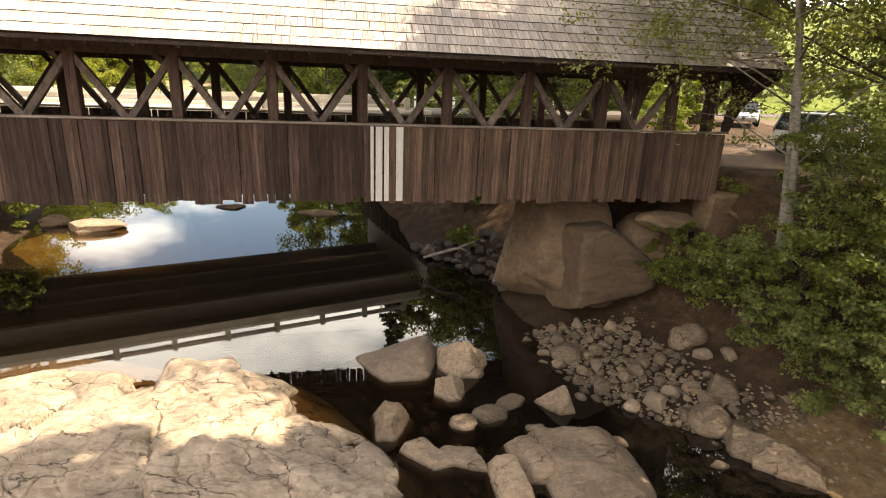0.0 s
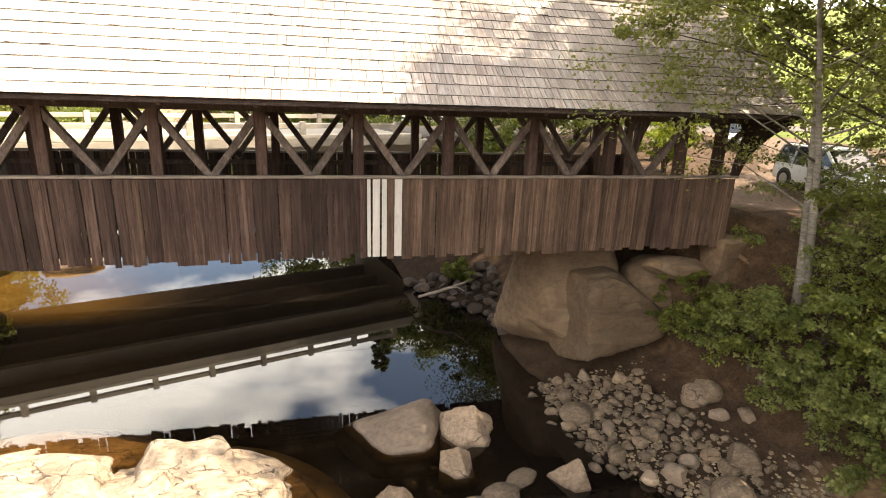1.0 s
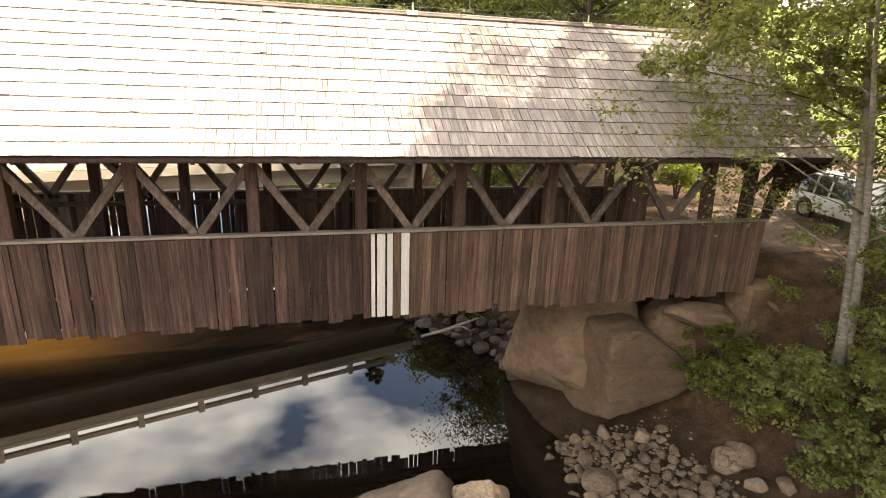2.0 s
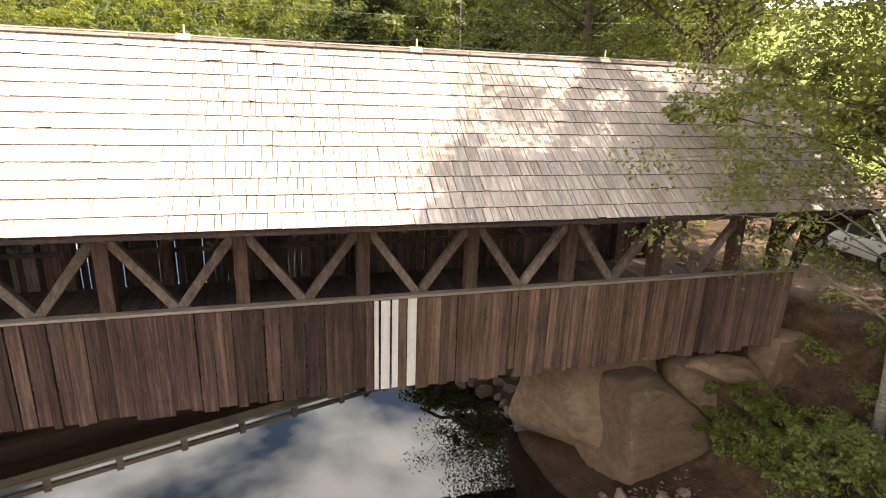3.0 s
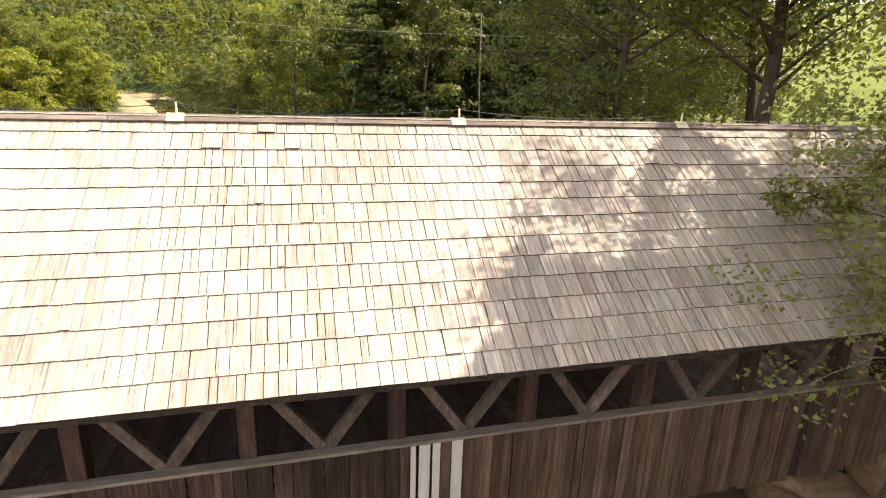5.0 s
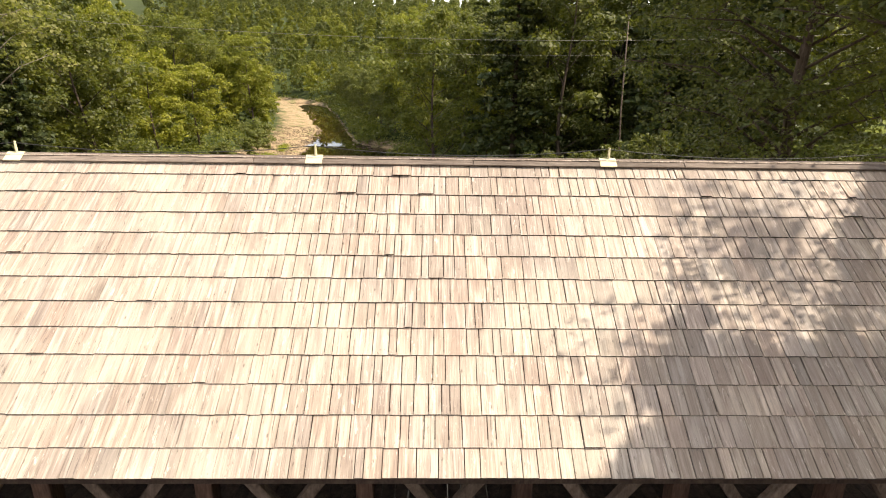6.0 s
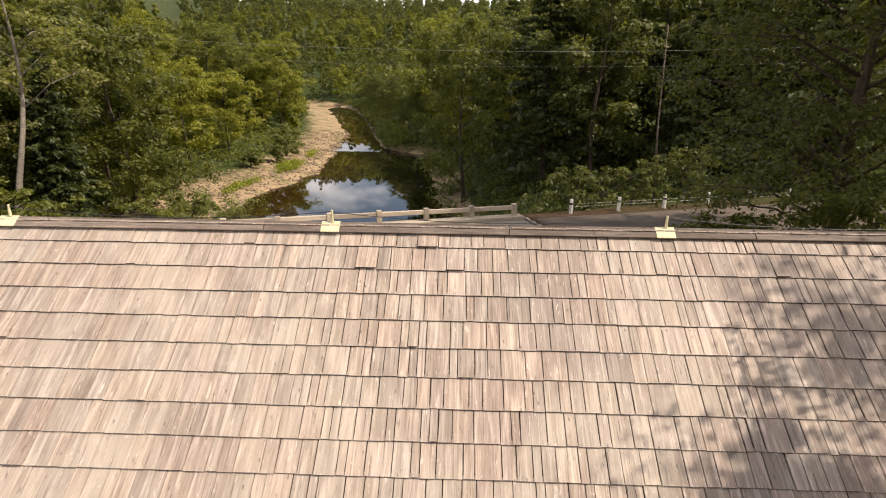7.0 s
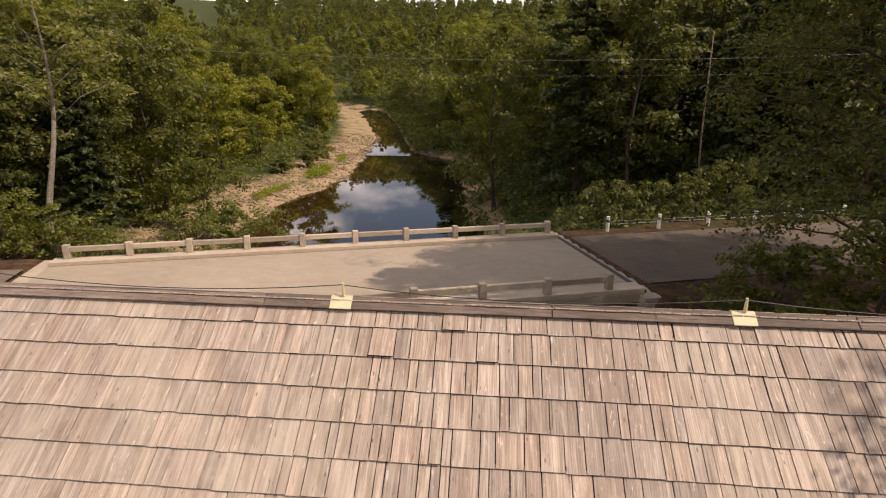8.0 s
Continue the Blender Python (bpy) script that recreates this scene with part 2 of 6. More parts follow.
SHINGLE = shingle_mat("weathered_cedar", (0.10, 0.075, 0.060), (0.345, 0.275, 0.225), (0.64, 0.55, 0.47), (60, 1.3, 1.3))
# end grain taken almost to black: shade below each course is in this colour
SHINGLE_END = wood("shaded_shingle_end", (0.006, 0.004, 0.003), (0.012, 0.008, 0.006), (0.03, 0.022, 0.017), (60, 8, 8), 0.95, 0.02, 0.2, 0.3, 0.4)
SIDING = wood("dark_brown_weathered_board", (0.014, 0.008, 0.006), (0.046, 0.0245, 0.018), (0.12, 0.077, 0.059), (16, 16, 0.7), 0.85, 0.25, 0.30, 0.9, 0.8, (12, 12, 0.5))
SIDING_TAN = wood("tan_weathered_board", (0.026, 0.014, 0.008), (0.100, 0.058, 0.039), (0.215, 0.142, 0.100), (16, 16, 0.7), 0.85, 0.25, 0.30, 0.8, 0.8, (12, 12, 0.5))
SIDING_GREY = wood("grey_weathered_board", (0.05, 0.037, 0.03), (0.14, 0.11, 0.092), (0.29, 0.245, 0.21), (34, 34, 0.9), 0.85, 0.25, 0.30, 0.6, 0.8)
TIMBER = wood("old_dark_timber", (0.03, 0.02, 0.016), (0.07, 0.047, 0.037), (0.145, 0.105, 0.082), (9, 9, 4), 0.85, 0.2, 0.4, 0.5)
BRACEWOOD = wood("worn_grey_brown_timber", (0.05, 0.034, 0.027), (0.13, 0.094, 0.074), (0.25, 0.195, 0.16), (9, 9, 4), 0.8, 0.25, 0.3, 0.6)
POSTWOOD = wood("reddish_dark_timber", (0.03, 0.017, 0.013), (0.078, 0.045, 0.034), (0.15, 0.097, 0.075), (14, 14, 2), 0.85, 0.2, 0.3, 0.6)
GREYWOOD = wood("silver_grey_timber", (0.12, 0.095, 0.075), (0.26, 0.205, 0.165), (0.40, 0.33, 0.27), (2.0, 22, 22), 0.8, 0.3, 0.3, 0.4)
RIDGEWOOD = wood("brown_grey_ridge_timber", (0.07, 0.053, 0.042), (0.19, 0.15, 0.122), (0.35, 0.29, 0.24), (2.0, 26, 26), 0.8, 0.3, 0.4, 0.5)
WHITEBOARD = wood("white_painted_board", (0.44, 0.39, 0.34), (0.58, 0.53, 0.47), (0.68, 0.64, 0.58), (26, 26, 1.3), 0.6, 0.4, 0.15, 0.15)
ROCK = stone("pale_granite", (0.10, 0.062, 0.038), (0.27, 0.18, 0.114), (0.48, 0.345, 0.23), 1.3, soak_fade=0.18, cracks=0.8)
BOULDER = stone("brown_granite", (0.060, 0.037, 0.022), (0.145, 0.090, 0.052), (0.25, 0.165, 0.097), 0.42, 0.25, soak_fade=0.25, cracks=0.3)
LEDGE_ROCK = stone("pale_bedrock", (0.12, 0.078, 0.05), (0.31, 0.222, 0.148), (0.59, 0.46, 0.33), 0.9, 0.4, soak_fade=1.9, cracks=0.85)
RUBBLE = stone("dark_rubble", (0.024, 0.018, 0.014), (0.068, 0.048, 0.036), (0.145, 0.105, 0.08), 1.4, 0.2, soak_fade=0.2)
BOULDER_PALE = stone("pink_brown_granite", (0.11, 0.075, 0.052), (0.21, 0.146, 0.102), (0.31, 0.225, 0.155), 1.0, 0.1, soak_fade=0.18)
SHOAL = stone("golden_gravel_shoal", (0.14, 0.10, 0.035), (0.29, 0.22, 0.085), (0.46, 0.36, 0.16), 1.6, 0.1, soak_fade=0.9)
GRAVEL = stone("tan_gravel", (0.10, 0.07, 0.042), (0.25, 0.18, 0.11), (0.46, 0.345, 0.22), 1.6, 0.1, soak_fade=0.14)
COBBLE = stone("river_stone", (0.03, 0.019, 0.012), (0.105, 0.069, 0.043), (0.31, 0.22, 0.142), 1.8, 0.25, soak_fade=0.14)
CONCRETE = stone("aged_concrete", (0.30, 0.25, 0.185), (0.42, 0.35, 0.265), (0.50, 0.43, 0.335), 0.5, 0.12)
DECK = stone("pale_road_concrete", (0.33, 0.275, 0.20), (0.43, 0.355, 0.26), (0.50, 0.42, 0.315), 0.25, 0.02)
BARK = wood("brown_bark", (0.035, 0.025, 0.018), (0.085, 0.063, 0.048), (0.16, 0.125, 0.10), (11, 11, 2), 0.95, 0.1, 0.4, 0.3, 1.0)
BIRCHBARK = wood("pale_birch_bark", (0.06, 0.05, 0.038), (0.25, 0.215, 0.17), (0.42, 0.38, 0.32), (5, 5, 16), 0.8, 0.2, 0.4, 0.2, 0.6)
LEAF_MAPLE = leaf_mat("maple_leaf", (0.044, 0.058, 0.011), (0.086, 0.102, 0.017), (0.17, 0.175, 0.031))
LEAF_BIRCH = leaf_mat("birch_leaf", (0.10, 0.107, 0.032), (0.165, 0.168, 0.05), (0.25, 0.235, 0.08), 0.5)
LEAF_OLIVE = leaf_mat("olive_leaf", (0.085, 0.095, 0.024), (0.15, 0.158, 0.04), (0.25, 0.232, 0.07), 0.45)
LEAF_SHRUB = leaf_mat("sapling_leaf", (0.08, 0.104, 0.028), (0.145, 0.17, 0.046), (0.25, 0.255, 0.08), 0.45)
LEAF_DARK = leaf_mat("dark_leaf", (0.044, 0.059, 0.016), (0.076, 0.092, 0.023), (0.132, 0.134, 0.032), 0.3)
LEAF_PINE = leaf_mat("pine_needle", (0.023, 0.038, 0.012), (0.042, 0.058, 0.016), (0.07, 0.08, 0.02), 0.15)
LEAF_HILL = leaf_mat("sunlit_leaf", (0.095, 0.112, 0.015), (0.16, 0.178, 0.023), (0.26, 0.25, 0.036), 0.45)
LEAF_GOLD = leaf_mat("turning_leaf", (0.12, 0.135, 0.016), (0.19, 0.20, 0.022), (0.28, 0.26, 0.03), 0.45)
LEAF_BRIGHT = leaf_mat("yellow_green_leaf", (0.12, 0.17, 0.02), (0.20, 0.25, 0.025), (0.32, 0.32, 0.03), 0.45)


def ground_mat():
    """Leaf litter, soil and gravel; grass in the open field and along the verges."""
    k = Mat("forest_floor", 0.95, 0, 0.15)
    litter = k.ramp(k.noise(2.0, 8.0, 0.7), (0.3, (0.022, 0.012, 0.007)), (0.5, (0.06, 0.034, 0.019)), (0.72, (0.145, 0.088, 0.05)))
    litter = k.mix(k.ramp(k.noise(16.0, 5.0, 0.7), (0.4, 0.0), (0.7, 0.6)), litter, (0.09, 0.06, 0.037))
    gravel = k.ramp(k.voronoi(7.0), (0.05, (0.50, 0.37, 0.22)), (0.5, (0.34, 0.245, 0.145)), (0.9, (0.17, 0.12, 0.075)))
    gravel = k.mix(k.ramp(k.noise(0.35, 4.0, 0.6), (0.5, 0.0), (0.62, 0.65)), gravel, (0.10, 0.13, 0.03))
    grass = k.ramp(k.noise(1.1, 7.0, 0.7), (0.3, (0.055, 0.072, 0.014)), (0.5, (0.11, 0.135, 0.022)), (0.7, (0.21, 0.215, 0.04)))
    # bed nearly black: the light that deep brown water swallows, put into its colour
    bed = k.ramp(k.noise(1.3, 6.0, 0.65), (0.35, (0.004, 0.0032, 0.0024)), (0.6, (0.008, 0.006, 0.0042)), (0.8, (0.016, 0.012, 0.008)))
    bed_far = k.ramp(k.noise(0.8, 6.0, 0.65), (0.35, (0.05, 0.032, 0.015)), (0.7, (0.11, 0.072, 0.036)))
    sep = k.node("ShaderNodeSeparateXYZ")
    k.nt.links.new(k.geo.outputs["Position"], sep.inputs[0])
    x, y, z = sep.outputs
    z = k.math("SUBTRACT", z, k.math("MULTIPLY", k.math("MAXIMUM", k.math("SUBTRACT", y, 122.0), 0.0), 0.042))
    wob = k.math("MULTIPLY", k.math("SUBTRACT", k.noise(0.4, 4.0), 0.5), 1.6)
    low = k.ramp(k.math("MULTIPLY", k.math("SUBTRACT", 1.3, k.math("ADD", z, wob)), 1.0), (0.0, 0.0), (0.5, 1.0))
    far = k.ramp(k.math("MULTIPLY", k.math("SUBTRACT", y, 42.0), 0.1), (0.0, 0.0), (1.0, 1.0))
    wood_floor = k.ramp(k.noise(0.9, 7.0, 0.7), (0.3, (0.02, 0.03, 0.008)), (0.55, (0.045, 0.06, 0.014)), (0.75, (0.10, 0.10, 0.03)))
    litter_far = k.mix(far, litter, wood_floor)
    # no gravel on the brushy east bank above the bend
    east = k.math("ADD", k.math("ADD", x, 16.5), k.math("MULTIPLY", k.math("SUBTRACT", y, 124.0), 0.25))
    brushy = k.math("MULTIPLY", k.ramp(east, (0.0, 0.0), (1.0, 1.0)), k.ramp(k.math("MULTIPLY", k.math("SUBTRACT", y, 125.0), 0.3), (0.0, 0.0), (1.0, 1.0)))
    low = k.math("MULTIPLY", low, k.math("SUBTRACT", 1.0, brushy))
    c = k.mix(k.math("MULTIPLY", low, far), litter_far, gravel)
    field = k.ramp(k.math("MULTIPLY", k.math("SUBTRACT", k.math("ADD", x, k.math("MULTIPLY", wob, 2.0)), 34.0), 0.2), (0.0, 0.0), (0.7, 1.0))
    c = k.mix(field, c, grass)
    damp = k.math("MULTIPLY", k.ramp(k.math("SUBTRACT", 1.1, k.math("ADD", z, k.math("MULTIPLY", wob, 0.25))), (0.0, 0.0), (0.7, 0.55)), k.ramp(k.math("MULTIPLY", k.math("SUBTRACT", 44.0, y), 0.1), (0.0, 0.0), (0.5, 1.0)))
    c = k.mix(damp, c, (0.020, 0.0125, 0.008))
    shore = k.math("MULTIPLY", k.ramp(k.math("SUBTRACT", 9.9, k.math("ADD", y, k.math("MULTIPLY", wob, 0.7))), (0.0, 0.0), (0.9, 1.0)), k.ramp(k.math("SUBTRACT", 1.5, z), (0.0, 0.0), (0.6, 1.0)))
    sand = k.ramp(k.noise(5.0, 6.0, 0.65), (0.3, (0.11, 0.068, 0.034)), (0.55, (0.19, 0.122, 0.064)), (0.75, (0.26, 0.175, 0.10)))
    c = k.mix(shore, c, sand)
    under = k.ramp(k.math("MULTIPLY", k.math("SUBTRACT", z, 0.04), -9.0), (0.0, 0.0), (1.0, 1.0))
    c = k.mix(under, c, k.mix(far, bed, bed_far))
    k.bump(k.noise(9.0, 6.0, 0.7), 0.7, 0.06)
    return k.done(c)


def water_mat():
    """Tannin-brown stream water: mirror by Fresnel over a stained, slightly silty body."""
    k = Mat("stream_water")
    gl = k.node("ShaderNodeBsdfGlossy", Roughness=0.015)
    gl.inputs["Color"].default_value = (1, 1, 1, 1)
    tr = k.node("ShaderNodeBsdfTransparent")
    tr.inputs["Color"].default_value = (0.74, 0.58, 0.33, 1)
    fr = k.node("ShaderNodeFresnel", IOR=1.47)
    silt = k.node("ShaderNodeBsdfDiffuse")
    # clear over the ledge's foot and the west shoal, murky where it is deep
    sep = k.node("ShaderNodeSeparateXYZ")
    k.nt.links.new(k.geo.outputs["Position"], sep.inputs[0])
    x, y, z = sep.outputs
    ex = k.math("POWER", k.math("ABSOLUTE", k.math("DIVIDE", k.math("ADD", x, 5.0), 6.3)), 2.0)
    ey = k.math("POWER", k.math("ABSOLUTE", k.math("DIVIDE", k.math("SUBTRACT", y, 8.9), 5.1)), 2.0)
    foot = k.ramp(k.math("MULTIPLY", k.math("ADD", ex, ey), 0.25), (0.45, 1.0), (0.62, 0.0))
    west = k.math("MULTIPLY", k.ramp(k.math("MULTIPLY", k.math("SUBTRACT", -4.2, x), 0.2), (0.0, 0.0), (0.8, 1.0)), k.ramp(k.math("MULTIPLY", k.math("SUBTRACT", y, 21.4), 0.5), (0.0, 0.0), (1.0, 1.0)))
    west = k.math("MULTIPLY", west, k.ramp(k.math("MULTIPLY", k.math("SUBTRACT", 44.0, y), 0.2), (0.0, 0.0), (1.0, 1.0)))
    bar = k.math("MULTIPLY", k.ramp(k.math("MULTIPLY", k.math("SUBTRACT", -14.5, x), 0.14), (0.0, 0.0), (0.8, 1.0)), k.ramp(k.math("MULTIPLY", k.math("SUBTRACT", y, 50.0), 0.1), (0.0, 0.0), (1.0, 1.0)))
    clear_water = k.math("MAXIMUM", foot, k.math("MAXIMUM", west, bar))
    k.nt.links.new(k.mix(clear_water, (0.0075, 0.0052, 0.0036), (0.024, 0.016, 0.010)), silt.inputs["Color"])
    body = k.node("ShaderNodeMixShader")
    k.nt.links.new(k.math("SUBTRACT", 1.0, k.math("MULTIPLY", clear_water, 0.75)), body.inputs[0])
    k.nt.links.new(tr.outputs[0], body.inputs[1])
    k.nt.links.new(silt.outputs[0], body.inputs[2])
    mx = k.node("ShaderNodeMixShader")
    k.nt.links.new(fr.outputs[0], mx.inputs[0])
    k.nt.links.new(body.outputs[0], mx.inputs[1])
    k.nt.links.new(gl.outputs[0], mx.inputs[2])
    k.nt.links.new(mx.outputs[0], k.out.inputs["Surface"])
    return k.m


GROUND, WATER = ground_mat(), water_mat()
DIRT = stone("packed_brown_dirt", (0.04, 0.022, 0.012), (0.088, 0.052, 0.030), (0.17, 0.108, 0.067), 0.7, 0.1, 0.95)
ASPHALT = stone("worn_asphalt", (0.09, 0.07, 0.054), (0.145, 0.115, 0.088), (0.20, 0.16, 0.122), 0.4, 0.05)
CARWHITE = plain("white_car_paint", (0.72, 0.70, 0.66), 0.25, 0, 0.5, 0.04)
CARSILVER = plain("silver_car_paint", (0.50, 0.51, 0.52), 0.28, 0.5, 0.5, 0.05)
GLASS = plain("dark_car_glass", (0.02, 0.022, 0.024), 0.05, 0, 0.6, 0.05)
TYRE = plain("black_rubber", (0.022, 0.021, 0.02), 0.85, 0, 0.2)
RIM = plain("alloy", (0.45, 0.45, 0.45), 0.35, 0.8)
LAMP = plain("lamp_lens", (0.75, 0.74, 0.70), 0.1, 0, 0.6)
REDLAMP = plain("red_lamp_lens", (0.35, 0.02, 0.015), 0.15)
GALV = plain("galvanised_wire", (0.30, 0.29, 0.26), 0.5, 0.6)
BRACKET = plain("cream_painted_bracket", (0.68, 0.62, 0.40), 0.6, 0, 0.3, 0.1)
WHITEPOST = plain("white_painted_post", (0.72, 0.70, 0.64), 0.7, 0, 0.3, 0.1)
BLACK = plain("black_paint", (0.03, 0.03, 0.03), 0.6)


# ---- mesh helpers ----
def fast_mesh(name, verts, quads, material):
    """A mesh of quads straight from arrays."""
    me = bpy.data.meshes.new(name)
    n = len(quads)
    me.vertices.add(len(verts))
    me.vertices.foreach_set("co", np.asarray(verts, np.float32).ravel())
    me.loops.add(n * 4)
    me.loops.foreach_set("vertex_index", np.asarray(quads, np.int32).ravel())
    me.polygons.add(n)
    me.polygons.foreach_set("loop_start", np.arange(0, n * 4, 4, dtype=np.int32))
    me.update(calc_edges=True)
    me.materials.append(material)
    return me


def mesh_from(name, verts, faces, material, smooth=False):
    me = bpy.data.meshes.new(name)
    me.from_pydata([tuple(map(float, v)) for v in verts] if not isinstance(verts, np.ndarray) else verts.tolist(), [], faces if isinstance(faces, list) else faces.tolist())
    me.materials.append(material)
    if smooth:
        me.polygons.foreach_set("use_smooth", [True] * len(me.polygons))
    me.update()
    return me


def part(name, bm, material, parent, label="", world=False):
    """Links a bmesh (or a mesh) as one mesh object under a thing or a part. world: its coordinates are the world's."""
    if isinstance(bm, bpy.types.Mesh):
        me = bm
    else:
        me = bpy.data.meshes.new(name)
        bm.normal_update()
        bm.to_mesh(me)
        bm.free()
        me.materials.append(material)
    ob = new(name, me)
    ob.parent = parent
    if world:
        ob.matrix_parent_inverse = parent.matrix_basis.inverted()
    if label:
        ob["label"] = label
    return ob


def thing(name, label, category, at=(0, 0, 0), rz=0, group="", kind=""):
    ob = new(name)
    ob.matrix_world = pose(*at, 0, 0, rz)
    return tagged(ob, label, category, group, kind)


def box(bm, cx, cy, cz, sx, sy, sz, m=None, bevel=0.0):
    r = bmesh.ops.create_cube(bm, size=1.0, matrix=(m or Matrix()) @ Matrix.Translation((cx, cy, cz)) @ Matrix.Diagonal((sx, sy, sz, 1)))
    if bevel:
        edges = list({e for v in r["verts"] for e in v.link_edges})
        bmesh.ops.bevel(bm, geom=edges, offset=bevel, segments=1, affect="EDGES")
    return bm


def beam(bm, a, b, w, h, up=(0, 0, 1), bevel=0.012):
    """A squared timber from a to b; h is measured nearest to up."""
    a, b = Vector(a), Vector(b)
    z = (b - a).normalized()
    u = Vector(up)
    if abs(z.dot(u)) > 0.95:
        u = Vector((0, 1, 0))
    x = z.cross(u).normalized()
    y = x.cross(z)
    rot = Matrix((x, y, z)).transposed().to_4x4()
    return box(bm, 0, 0, 0, w, h, (b - a).length, Matrix.Translation((a + b) / 2) @ rot, bevel)


def tube(verts, faces, pts, radii, sides=7):
    """Adds a tapered tube along pts to the lists verts and faces."""
    base = len(verts)
    n = len(pts)
    for i, (p, r) in enumerate(zip(pts, radii)):
        p = Vector(p)
        d = (Vector(pts[min(i + 1, n - 1)]) - Vector(pts[max(i - 1, 0)])).normalized()
        u = d.cross(Vector((0.31, 0.95, 0.05))).normalized()
        v = d.cross(u)
        for k in range(sides):
            a = 2 * math.pi * k / sides
            verts.append(p + (u * math.cos(a) + v * math.sin(a)) * r)
    for i in range(n - 1):
        for k in range(sides):
            a0, a1 = base + i * sides + k, base + i * sides + (k + 1) % sides
            faces.append((a0, a1, a1 + sides, a0 + sides))
    faces.append(tuple(base + k for k in reversed(range(sides))))
    faces.append(tuple(base + (n - 1) * sides + k for k in range(sides)))


def lerp(v, table):
    return float(np.interp(v, [a for a, _ in table], [b for _, b in table]))


# ---- ground, water, roads ----
EAST_EDGE = [(-80, 11), (0, 9.5), (6, 9.6), (8, 8.9), (9.4, 8.0), (10.6, 6.8), (11.45, 6.3), (13.7, 5.95), (15.2, 6.2), (16.5, 6.0), (20, 6.3), (23.3, 3.8), (32, 3.2), (42, 2.5), (69, -2.8), (114, -6.4), (119, -8.5), (124, -16), (140, -20.5), (180, -29), (230, -44), (260, -75), (300, -190), (2000, -1500)]
WEST_EDGE = [(-80, -13), (8, -10), (15, -11), (28, -14), (45, -19), (63, -26), (79, -24.6), (91, -22.4), (127, -26.8), (145, -28.5), (180, -38), (230, -53), (260, -90), (300, -210), (2000, -1530)]
ROAD_U = Vector((math.cos(radians(17.8)), math.sin(radians(17.8)), 0))
ROAD_V = Vector((-ROAD_U.y, ROAD_U.x, 0))
ROAD_O = Vector((3.9, 37.1, 0))
ROAD_Z = 5.7


def tab(v, table):
    return np.interp(v, [a for a, _ in table], [b for _, b in table])


def smooth(v, a, b):
    t = np.clip((v - a) / (b - a), 0, 1)
    return t * t * (3 - 2 * t)


def wave(x, y, s):
    return (np.sin(x * 1.3 / s + 1.7 * np.sin(y * 0.7 / s)) + np.sin(y * 1.7 / s + 1.3 * np.sin(x * 0.9 / s + 2)) + np.sin((x + y) * 0.8 / s + 4)) / 3


